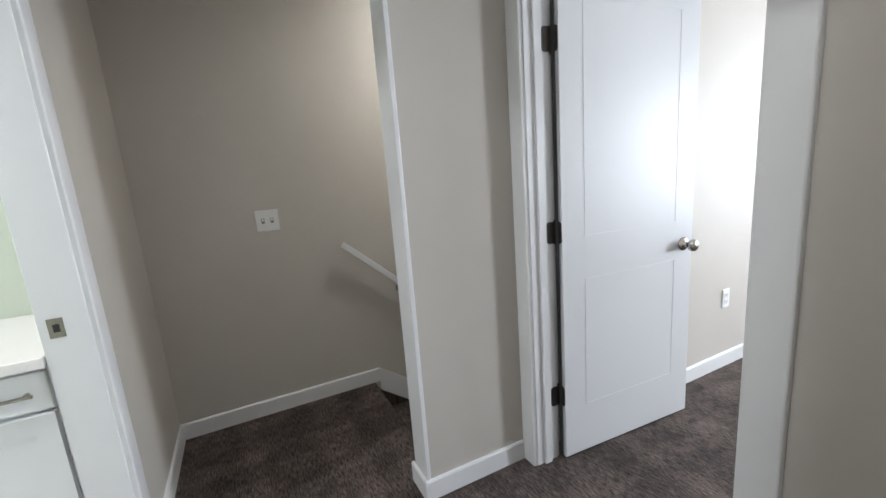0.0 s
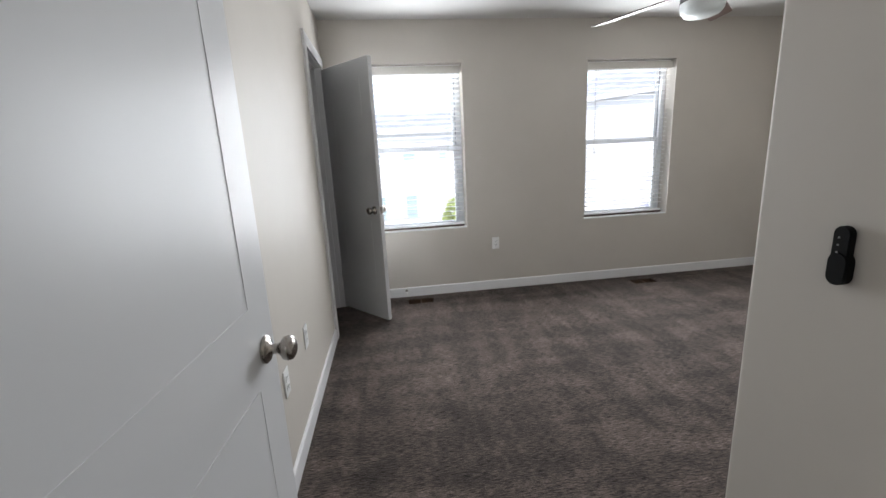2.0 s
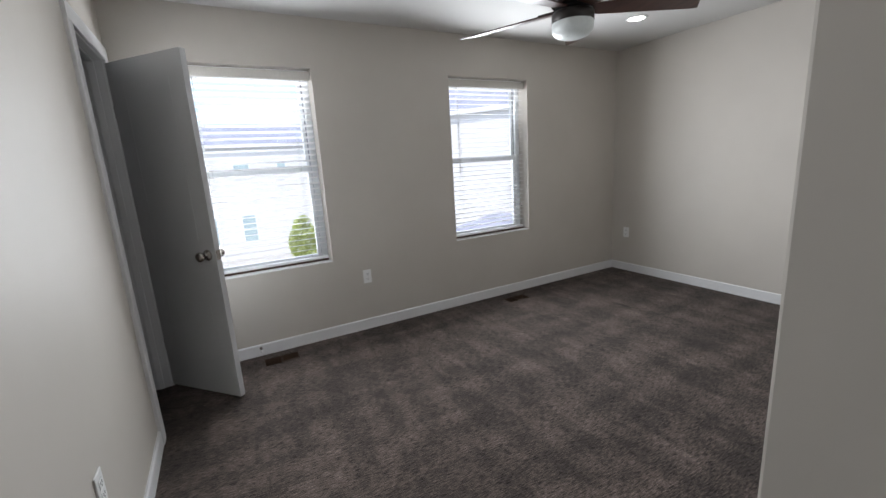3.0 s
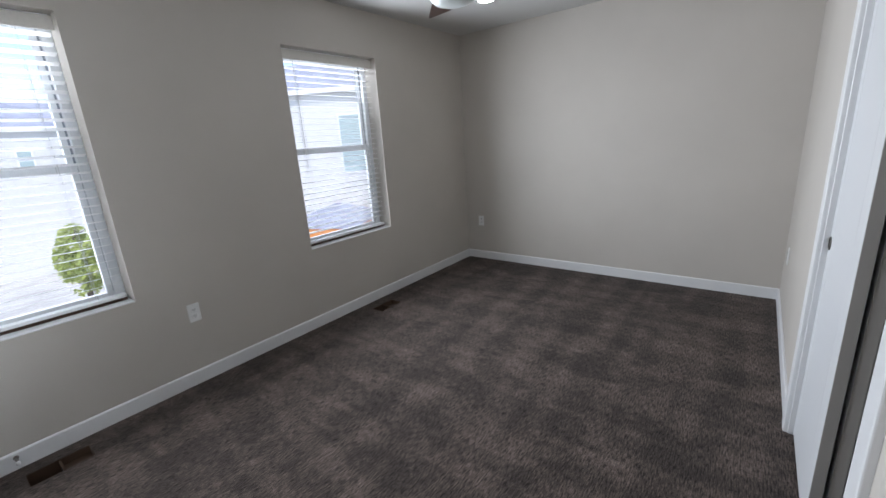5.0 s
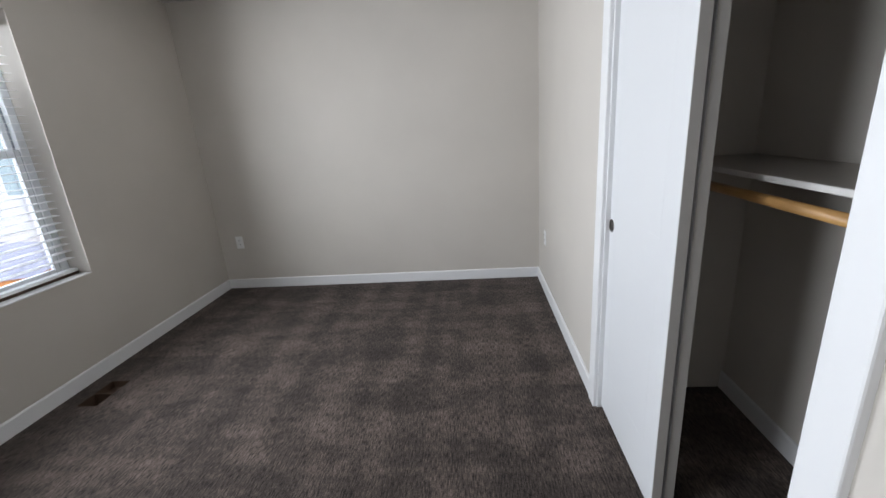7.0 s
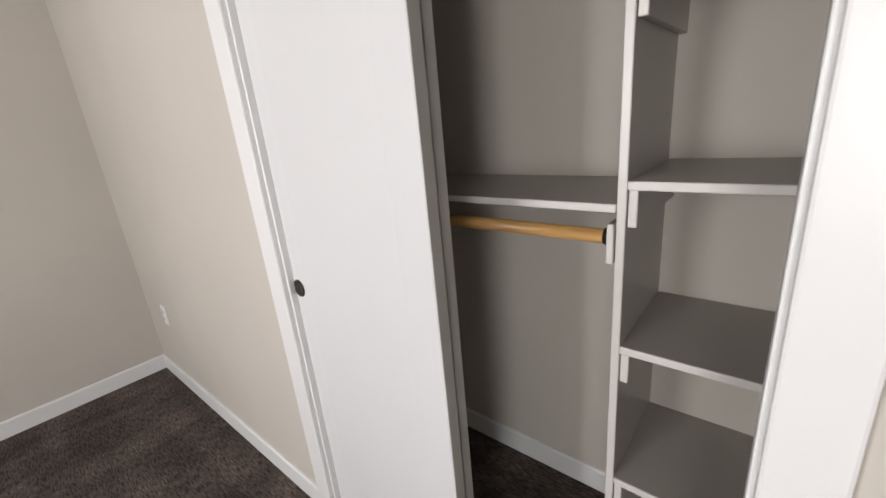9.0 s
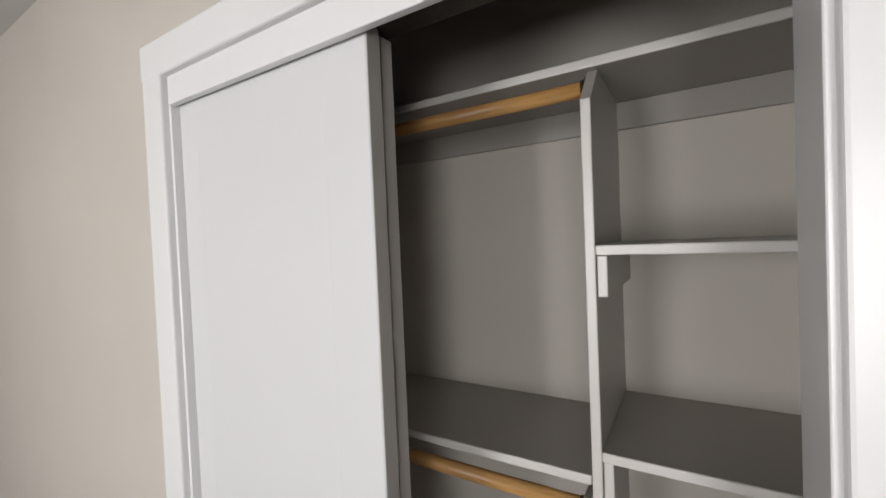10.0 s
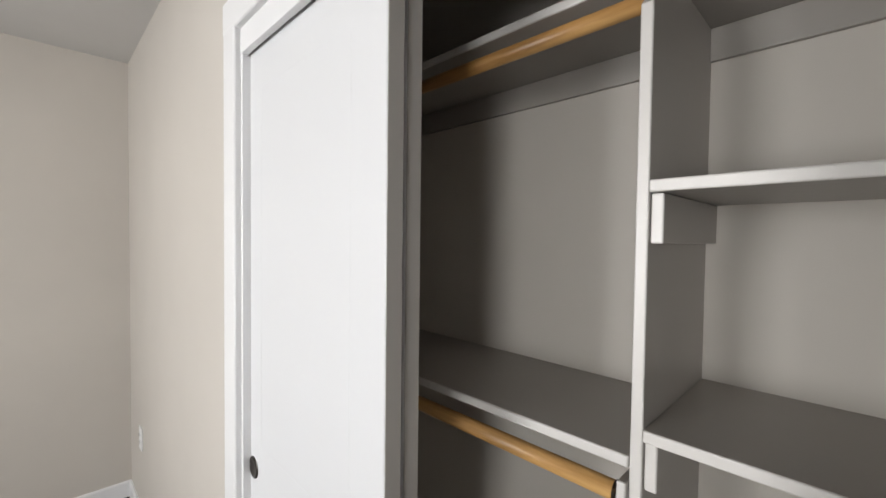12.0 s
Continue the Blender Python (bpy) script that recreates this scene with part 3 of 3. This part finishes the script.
# ---- windows ----
def window(k, y0, y1):
    w, h = y1 - y0, HEAD - SILL
    th = thing("window_%d" % k, pose(EAST, (y0 + y1) / 2, SILL), "white vinyl single-hung window in a drywall recess", "window", "bedroom windows", "structure")
    a = w / 2
    fx0, fx1 = 0.135, 0.198
    fr = bmesh.new()
    for q in ((-a, -a + 0.045, 0, h), (a - 0.045, a, 0, h), (-a + 0.045, a - 0.045, 0, 0.03), (-a + 0.045, a - 0.045, h - 0.045, h)):
        box(fr, fx0, fx1, q[0], q[1], q[2], q[3], bevel=0.002, seg=1)
    part("window_frame", fr, VINYL, th)
    mid = 0.735
    for nm, z0, z1, x0, x1 in (("lower_sash", 0.03, mid + 0.024, 0.139, 0.165), ("upper_sash", mid - 0.022, h - 0.045, 0.167, 0.192)):
        s = bmesh.new()
        b = a - 0.045
        st, lo = 0.036, (0.028 if nm == "lower_sash" else 0.046)
        hi = 0.046 if nm == "lower_sash" else 0.036
        for q in ((-b, -b + st, z0, z1), (b - st, b, z0, z1), (-b + st, b - st, z0, z0 + lo), (-b + st, b - st, z1 - hi, z1)):
            box(s, x0, x1, q[0], q[1], q[2], q[3], bevel=0.003, seg=1)
        sash = part(nm, s, VINYL, th)
        xm = (x0 + x1) / 2
        g = part("pane", boxed(xm - 0.002, xm + 0.002, -b + st - 0.004, b - st + 0.004, z0 + lo - 0.004, z1 - hi + 0.004), GLASS, sash)
        g.visible_shadow = False
    for sy in (-1, 1):
        y = sy * (a - 0.051)
        part("balance_channel", boxed(0.1605, 0.1668, y - 0.004, y + 0.004, mid + 0.022, h - 0.06), TRACK, th, "dark slot of the sash balance")
        part("glazing_seal", boxed(0.1375, 0.139, y - 0.0008, y + 0.0008, 0.06, mid + 0.01), TRACK, th)
    part("sash_lock", boxed(0.129, 0.139, -0.03, 0.03, mid + 0.002, mid + 0.016, bevel=0.002), VINYL, th)
    part("window_sill", boxed(-0.003, fx0, -a + 0.001, a - 0.001, 0.0, 0.008, bevel=0.002), TRIM, th)
    return th


SLAT_ME = None
def blind(y0, y1, tilt):
    """Horizontal faux-wood blind, lowered, slats open."""
    global SLAT_ME
    w = y1 - y0 - 0.02
    th = thing("window_blind", pose(EAST + 0.09, (y0 + y1) / 2, SILL), "white horizontal slat blind lowered over the window, slats open", "blind", "window blinds")
    a, h = w / 2, HEAD - SILL
    part("head_rail", boxed(-0.02, 0.03, -a, a, h - 0.045, h - 0.004, bevel=0.002), SLAT, th)
    part("valance", boxed(-0.045, -0.034, -a - 0.006, a + 0.006, h - 0.078, h - 0.014, bevel=0.003), VALANCE, th, "beige-grey valance")
    if SLAT_ME is None:
        bm = bmesh.new()
        prof = []
        for i in range(7):
            u = -0.025 + 0.05 * i / 6
            prof.append((u, 0.0007 + 0.0012 * (1 - (u / 0.025) ** 2)))
        for i in range(6, -1, -1):
            u = -0.025 + 0.05 * i / 6
            prof.append((u, -0.0007 + 0.0012 * (1 - (u / 0.025) ** 2)))
        extrude_profile(bm, prof, "y", -a + 0.004, a - 0.004)
        SLAT_ME = bpy.data.meshes.new("slat")
        bm.to_mesh(SLAT_ME)
        bm.free()
        SLAT_ME.materials.append(SLAT)
    z = h - 0.09
    while z > 0.075:
        shared("slat", SLAT_ME, th, pose(0, 0, z, 0, tilt + random.uniform(-0.6, 0.6), 0))
        z -= 0.0435
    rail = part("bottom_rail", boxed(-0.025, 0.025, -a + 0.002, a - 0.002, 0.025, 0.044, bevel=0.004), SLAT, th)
    # the shadow between rail and sill, put in as a brown strip
    part("rail_gap_shade", boxed(-0.021, 0.021, -a + 0.004, a - 0.004, 0.0085, 0.0245), VENT, rail, "added brown strip standing in for the shadow under the bottom rail")
    for y in (-a + 0.13, a - 0.13):
        for x in (-0.0245, 0.0245):
            part("ladder_cord", boxed(x - 0.0008, x + 0.0008, y - 0.001, y + 0.001, 0.05, h - 0.045), CORD, th)
    part("tilt_wand", lathe(bmesh.new(), [(0, 0), (0.004, 0.002), (0.0045, 0.03), (0.0032, 0.05), (0.0032, 0.78), (0, 0.785)], pose(-0.032, a - 0.105, h - 0.85), 8), WAND, th, "clear grey tilt wand")
    return th


for k, (y0, y1) in enumerate(WIN):
    window(k + 1, y0, y1)
    blind(y0, y1, (13.0, -3.0)[k])


# ---- wall plates ----
def wall_plate(m, toggles=0, w=0.07, hh=0.115):
    """Plate in local x (width), z (height), facing local -y."""
    if toggles:
        th = thing("light_switch", m, "white double light switch plate on the wall", "light switch")
    else:
        th = thing("wall_outlet", m, "white duplex outlet plate on the wall", "outlet", "wall outlets")
    part("plate", boxed(-w / 2, w / 2, -0.006, 0.0, -hh / 2, hh / 2, bevel=0.0025), PLASTIC, th)
    if toggles:
        for i in range(toggles):
            x = (i - (toggles - 1) / 2) * 0.046
            t = part("toggle", boxed(x - 0.005, x + 0.005, -0.018, -0.005, -0.002, 0.012, bevel=0.0015), PLASTIC, th)
            part("toggle_slot", boxed(x - 0.008, x + 0.008, -0.0066, -0.0058, -0.014, 0.014), GREYDOT, th)
    else:
        for z in (-0.02, 0.02):
            r = part("receptacle", boxed(-0.017, 0.017, -0.0085, -0.005, z - 0.0145, z + 0.0145, bevel=0.003), PLASTIC, th)
            sb = bmesh.new()
            for x in (-0.0065, 0.0065):
                box(sb, x - 0.0012, x + 0.0012, -0.0092, -0.008, z - 0.001, z + 0.008)
            box(sb, -0.0022, 0.0022, -0.0092, -0.008, z - 0.009, z - 0.005)
            part("slots", sb, SLOT, r)
    return th


OUT_Z = 0.449
outlet = wall_plate(pose(EAST, -0.09, OUT_Z + 0.011, 0, 0, -90))
copy_thing(outlet, pose(2.625, NORTH, OUT_Z - 0.012))
copy_thing(outlet, pose(3.043, NORTH, OUT_Z))
copy_thing(outlet, pose(4.63, SOUTH, OUT_Z, 0, 0, 180))
copy_thing(outlet, pose(WEST, -2.82, OUT_Z, 0, 0, 90))
wall_plate(pose(0.247, STAIR_N, 1.115, 0, 0, 0), 2, 0.116)

# ---- fan remote in its wall holder ----
th = thing("fan_remote", pose(1.711, REMOTE_Y, 1.068), "black ceiling fan remote in a wall holder", "remote control")
def pill(w, h, d0, d1, z=0.0, seg=10):
    pts = []
    r = w / 2
    for i in range(seg + 1):
        a = math.pi * i / seg
        pts.append((r * math.cos(a), z + h / 2 - r + r * math.sin(a)))
    for i in range(seg + 1):
        a = math.pi + math.pi * i / seg
        pts.append((r * math.cos(a), z - h / 2 + r + r * math.sin(a)))
    bm = extrude_profile(bmesh.new(), pts, "y", d0, d1)
    bmesh.ops.bevel(bm, geom=[e for e in bm.edges if abs(e.verts[0].co.y - e.verts[1].co.y) < 1e-6], offset=0.002, segments=2, affect="EDGES")
    return bm
part("remote_body", pill(0.032, 0.118, 0.004, 0.019, 0.0), BLACK, th)
part("holder", pill(0.037, 0.066, 0.0, 0.021, -0.026), BLACK, th)
for i in range(4):
    part("button", lathe(bmesh.new(), [(0, 0.0012), (0.0018, 0.001), (0.0022, 0)], Matrix.Translation((0.004, 0.019, 0.036 - 0.0145 * i)) @ Matrix.Rotation(radians(-90), 4, "X"), 12), GREYDOT, th)

# ---- handrail ----
th = thing("handrail", pose(0.635, STAIR_N, 0.945), "white painted stair handrail on wall brackets", "handrail")
rb = bmesh.new()
slope = math.atan2(-0.287, 0.325)
box(rb, 0.0, 2.4, -0.07, -0.04, -0.036, 0.0, bevel=0.005)
bmesh.ops.rotate(rb, verts=rb.verts, cent=(0, 0, 0), matrix=Matrix.Rotation(-slope, 3, "Y"))
part("rail", rb, TRIM, th)
for d in (0.42, 1.3, 2.2):
    x, z = d * math.cos(slope), d * math.sin(slope) - 0.05
    part("bracket", boxed(x - 0.012, x + 0.012, -0.06, 0.0, z - 0.035, z - 0.005, bevel=0.004), NICKEL, th, "satin nickel rail bracket")

# ---- ceiling fan ----
FX, FY, FH = 3.29, -0.87, H - 0.019
th = thing("ceiling_fan", pose(FX, FY, 0), "dark bronze five-blade ceiling fan with frosted light bowl", "ceiling fan")
part("housing", lathe(bmesh.new(), [(0, H), (0.085, H), (0.088, H - 0.03), (0.075, H - 0.05), (0.075, FH - 0.07), (0.104, FH - 0.085), (0.11, FH - 0.10), (0.11, FH - 0.285), (0.103, FH - 0.292)], Matrix.Identity(4), 40), FANMETAL, th)
part("motor_ring", lathe(bmesh.new(), [(0.02, FH - 0.292), (0.092, FH - 0.294), (0.092, FH - 0.322), (0.02, FH - 0.322)], Matrix.Identity(4), 40), BLACK, th)
part("light_collar", lathe(bmesh.new(), [(0.02, FH - 0.322), (0.105, FH - 0.322), (0.11, FH - 0.33), (0.11, FH - 0.372), (0.10, FH - 0.377)], Matrix.Identity(4), 40), FANMETAL, th)
part("light_bowl", lathe(bmesh.new(), [(0.107, FH - 0.37), (0.109, FH - 0.395), (0.104, FH - 0.418), (0.086, FH - 0.438), (0.05, FH - 0.45), (0, FH - 0.454)], Matrix.Identity(4), 40), FROST, th, "frosted white glass bowl", smooth=True)
for i in range(5):
    bb = bmesh.new()
    extrude_profile(bb, [(0.10, -0.045), (0.16, -0.056), (0.64, -0.066), (0.685, 0.06), (0.655, 0.066), (0.16, 0.056), (0.10, 0.045)], "z", -0.003, 0.003)
    bmesh.ops.rotate(bb, verts=bb.verts, cent=(0, 0, 0), matrix=Matrix.Rotation(radians(-12), 3, "X"))
    b = part("blade", bb, BLADE, th, "dark walnut fan blade")
    b.matrix_basis = pose(0, 0, FH - 0.308, 0, 0, 24 + 72 * i)
    part("blade_iron", boxed(0.085, 0.19, -0.02, 0.02, 0.004, 0.010, bevel=0.002), FANMETAL, b)


# ---- recessed lights, and two added fills of the same shape ----
def downlight(x, y, mat):
    th = thing("recessed_light", pose(x, y, H), "white trimmed recessed ceiling light, real or added as fill, switched on", "ceiling light", "recessed lights")
    part("trim_ring", lathe(bmesh.new(), [(0.062, 0), (0.085, 0), (0.086, -0.004), (0.064, -0.008), (0.062, -0.003)], Matrix.Identity(4), 32), TRIM, th, smooth=True)
    part("lens", lathe(bmesh.new(), [(0, -0.004), (0.063, -0.004), (0.063, 0)], Matrix.Identity(4), 32), mat, th, "glowing warm white lens")


downlight(4.0, -2.35, LAMP)
downlight(1.3, 1.95, STAIR_LAMP)
# added out of view to brighten hall and casings, no lamp known at either
downlight(0.1, 0.0, HALL_FILL)
downlight(-1.7, 1.15, BATH_FILL)


# ---- floor ducts ----
def floor_duct(x, y):
    th = thing("floor_duct", pose(x, y, 0), "open brown floor duct without a grille in the carpet", "floor vent", "floor ducts")
    w, l = 0.059, 0.119
    sides = bmesh.new()
    for q in ((-w, -w + 0.002, -l, l), (w - 0.002, w, -l, l), (-w + 0.002, w - 0.002, -l, -l + 0.002), (-w + 0.002, w - 0.002, l - 0.002, l)):
        box(sides, *q, -0.2, -0.001)
    part("boot", sides, VENT, th, "brown sheet metal duct boot")
    part("divider", boxed(-w + 0.002, w - 0.002, -0.006, 0.004, -0.2, -0.006), VENT, th)
    part("damper", boxed(-w + 0.003, w - 0.003, -l + 0.003, -0.007, -0.045, -0.04), VENT, th, "brown closed damper flap")
    part("duct_bottom", boxed(-w + 0.002, w - 0.002, -l + 0.002, l - 0.002, -0.205, -0.2), VOID, th)
    return th


for x, y in DUCTS:
    floor_duct(x, y)
ds = thing("door_stop_spring", pose(EAST - 0.013, 0.80, 0.062), "small metal spring door stop on the baseboard", "door stop")
part("spring", lathe(bmesh.new(), [(0.011, 0), (0.011, 0.004)] + [(0.0055 + 0.0012 * (i % 2), 0.006 + 0.003 * i) for i in range(18)] + [(0.005, 0.06), (0, 0.06)], Matrix.Rotation(radians(-90), 4, "Y"), 14), NICKEL, ds)
part("tip", lathe(bmesh.new(), [(0.0085, 0.058), (0.009, 0.072), (0, 0.074)], Matrix.Rotation(radians(-90), 4, "Y"), 14), PLASTIC, ds, "white rubber tip")

# ---- bathroom vanity ----
th = thing("vanity_cabinet", pose(-0.46, 1.578, 0), "white vanity cabinet with drawers over panelled doors", "vanity")
part("body", boxed(-1.2, 0, 0.02, 0.56, 0.09, 0.83), CABINET, th)
part("toe_kick", boxed(-1.2, 0, 0.08, 0.56, 0.0, 0.09), CABINET, th)
for x0, x1 in ((-0.27, -0.012), (-0.72, -0.29), (-1.19, -0.74)):
    for z0, z1 in ((0.695, 0.815), (0.12, 0.683)):
        d = part("drawer_front" if z1 - z0 < 0.3 else "cabinet_door", boxed(x0, x1, 0.0, 0.02, z0, z1, bevel=0.003), CABINET, th)
        xm, pz = (x0 + x1) / 2, (z0 + z1) / 2
        if z1 - z0 > 0.3:
            rim = bmesh.new()
            for q in ((x0, x0 + 0.055, z0, z1), (x1 - 0.055, x1, z0, z1), (x0 + 0.055, x1 - 0.055, z0, z0 + 0.055), (x0 + 0.055, x1 - 0.055, z1 - 0.055, z1)):
                box(rim, q[0], q[1], -0.008, 0.001, q[2], q[3])
            part("panel_frame", rim, CABINET, d)
            continue
        hb = boxed(xm - 0.1, xm + 0.1, -0.034, -0.024, pz - 0.005, pz + 0.005, bevel=0.002)
        for x in (xm - 0.08, xm + 0.08):
            box(hb, x - 0.004, x + 0.004, -0.026, 0.001, pz - 0.004, pz + 0.004)
        part("handle", hb, NICKEL, d, "satin nickel bar handle")
tagged(mesh_object("countertop", boxed(-1.65, -0.46, 1.55, 2.195, 0.83, 0.865, bevel=0.004), COUNTER), "pale stone vanity top on the cabinet", "countertop")

# ---- outdoors ----
def siding(name, colour):
    m, nodes, links, b = material(name, 0.6)
    v = coords(nodes, links)
    w = nodes.new("ShaderNodeTexWave")
    w.wave_type, w.bands_direction, w.wave_profile = "BANDS", "Z", "SAW"
    w.inputs["Scale"].default_value = 0.85
    links.new(v, w.inputs["Vector"])
    n = noise_tex(nodes, links, v, 3, 3)
    links.new(ramp(nodes, links, n, [(0.3, tuple(c * 0.95 for c in colour)), (0.7, colour)]), b.inputs["Base Color"])
    bump(nodes, links, b, w.outputs["Fac"], 0.6, 0.02)
    return m


SIDING = siding("white_lap_siding", (0.6, 0.588, 0.575))
SHINGLE = painted("grey_blue_shingle", (0.24, 0.25, 0.31), 0.8, 0.2, 14, 0.6, 0.02)
DARKPANE = plain("far_window_glass", (0.33, 0.41, 0.42), 0.12)
CONCRETE = painted("pale_concrete", (0.36, 0.355, 0.345), 0.8, 0.15, 30, 0.4, 0.01)
CEDAR = wooden("orange_cedar", (0.5, 0.17, 0.04), (0.66, 0.27, 0.07), 1, 0.6, 6)
BARK = painted("bark", (0.12, 0.09, 0.07), 0.9, 0.3, 40, 0.8, 0.02)
GROUND = -3.0
structure("ground", boxed(-400, 600, -500, 500, GROUND - 1, GROUND), CONCRETE, "pale concrete and gravel ground", "ground")


def far_window(parent, x, y, z, w, h):
    wn = part("window", boxed(x - 0.03, x + 0.05, y - w / 2 - 0.06, y + w / 2 + 0.06, z - h / 2 - 0.06, z + h / 2 + 0.06), TRIM, parent, "white framed house window")
    for s in (0, 1):
        z0 = z - h / 2 + s * h / 2 + 0.02
        part("pane", boxed(x - 0.045, x - 0.03, y - w / 2, y + w / 2, z0, z0 + h / 2 - 0.04), DARKPANE, wn)


def row_house(label, m, x0, depth, y0, y1, eave, ridge, windows, over=0.1):
    th = thing("house", m, label, "house", "neighbouring houses")
    part("wall", boxed(x0, x0 + depth, y0, y1, GROUND, eave), SIDING, th)
    rf = bmesh.new()
    extrude_profile(rf, [(x0 - over, eave - 0.05), (x0 + depth / 2, ridge), (x0 + depth + over, eave - 0.05), (x0 + depth + over, eave + 0.12), (x0 + depth / 2, ridge + 0.2), (x0 - over, eave + 0.12)], "y", y0 - 0.4, y1 + 0.4)
    part("roof", rf, SHINGLE, th, "grey-blue shingle roof")
    part("gutter", boxed(x0 - over - 0.1, x0 - over, y0 - 0.4, y1 + 0.4, eave - 0.06, eave + 0.1, bevel=0.02), TRIM, th)
    for q in windows:
        far_window(th, x0, *q)
    return th


wins = []
for y in (-18, -14.5, -11.3, -8.2, -5.2, 6.2, 9.5, 13):
    wins += [(y, 1.6, 0.75, 0.9), (y, -1.4, 0.75, 1.35)]
wins += [(-2.38, 1.58, 0.4, 0.72), (-0.45, 1.6, 0.7, 0.72), (1.5, 1.6, 0.8, 0.72), (-0.45, -1.4, 0.62, 1.4), (1.45, -1.4, 0.8, 1.4), (3.8, -1.4, 0.7, 1.4)]
row_house("long white-sided two-storey house with grey-blue shingle roof", Matrix.Identity(4), 25.0, 9.0, -9.5, 22, 2.75, 4.1, wins)
row_house("white-sided house with grey-blue roof behind a porch", pose(14.31, -9.24, 0, 0, 0, -60), 0.0, 8.0, -4.0, 5.0, 3.25, 4.75, [(-0.5, 1.42, 1.0, 2.0)], 0.08)
th = thing("porch", pose(11.15, -6.61, 0, 0, 0, 23), "small porch with hipped dark roof and orange cedar beams", "porch")
PE, PR = -0.92, -0.42                                        # eave and ridge of the porch roof
hp = bmesh.new()
c = [hp.verts.new(p) for p in ((0, -2.9, PE), (2.6, -2.9, PE), (2.6, 0, PE), (0, 0, PE))]
a = [hp.verts.new(p) for p in ((1.3, -1.75, PR), (1.3, -1.1, PR))]
for q in ((c[0], c[1], a[0]), (c[1], c[2], a[1], a[0]), (c[2], c[3], a[1]), (c[3], c[0], a[0], a[1]), (c[3], c[2], c[1], c[0])):
    hp.faces.new(q)
bmesh.ops.recalc_face_normals(hp, faces=hp.faces)
part("roof", hp, SHINGLE, th, "grey-blue shingle hip roof")
for q in ((0.02, 0.14, -2.88, -0.02), (2.46, 2.58, -2.88, -0.02), (0.14, 2.46, -2.88, -2.76), (0.14, 2.46, -0.14, -0.02)):
    part("beam", boxed(*q, PE - 0.3, PE - 0.002, bevel=0.01), CEDAR, th)
for x in (0.1, 2.5):
    for y in (-2.8, -0.1):
        part("post", boxed(x - 0.06, x + 0.06, y - 0.06, y + 0.06, GROUND, PE - 0.3, bevel=0.01), CEDAR, th)


def tree(x, y, height, spread):
    th = thing("tree", pose(x, y, GROUND), "young leafy green tree before the white house", "tree")
    rng = random.Random(5)
    tk = bmesh.new()
    lathe(tk, [(0.0, 0), (0.09, 0), (0.07, 0.6), (0.05, height * 0.55), (0.015, height * 0.95), (0, height)], Matrix.Identity(4), 10)
    for i in range(16):
        z = height * (0.28 + 0.6 * rng.random())
        m = Matrix.Translation((0, 0, z)) @ Matrix.Rotation(rng.uniform(0, 6.28), 4, "Z") @ Matrix.Rotation(radians(rng.uniform(35, 60)), 4, "Y")
        lathe(tk, [(0.02, 0), (0.012, spread * 0.4), (0, spread * 0.8)], m, 6)
    part("trunk", tk, BARK, th)
    lf, nodes, links, b = material("tree_leaf", 0.5)
    r = nodes.new("ShaderNodeNewGeometry")
    links.new(ramp(nodes, links, r.outputs["Random Per Island"], [(0.0, (0.26, 0.33, 0.08)), (1.0, (0.44, 0.49, 0.15))]), b.inputs["Base Color"])
    tl = nodes.new("ShaderNodeBsdfTranslucent")
    tl.inputs["Color"].default_value = (0.5, 0.56, 0.18, 1)
    mx = nodes.new("ShaderNodeMixShader")
    mx.inputs[0].default_value = 0.4
    links.new(b.outputs[0], mx.inputs[1])
    links.new(tl.outputs[0], mx.inputs[2])
    links.new(mx.outputs[0], nodes["Material Output"].inputs["Surface"])
    cr = bmesh.new()
    for i in range(2400):
        while True:
            p = Vector((rng.uniform(-1, 1), rng.uniform(-1, 1), rng.uniform(-1, 1)))
            if 0.25 < p.length < 1 and noise.noise(p * 2.6) > 0.06:
                break
        k = 1.0 - 0.2 * max(0, p.z)
        c = Vector((p.x * spread * k, p.y * spread * k, height * 0.6 + p.z * height * 0.4))
        e = Euler((rng.uniform(-1, 1), rng.uniform(-1, 1), rng.uniform(0, 6.3))).to_matrix()
        s = rng.uniform(0.05, 0.09)
        vs = [cr.verts.new(c + e @ Vector(q) * s) for q in ((-1, 0, 0), (0, -0.55, 0.12), (1.1, 0, 0), (0, 0.55, 0.12))]
        cr.faces.new((vs[0], vs[1], vs[2]))
        cr.faces.new((vs[0], vs[2], vs[3]))
    part("crown", cr, lf, th)


tree(17.5, -1.78, 2.75, 0.56)
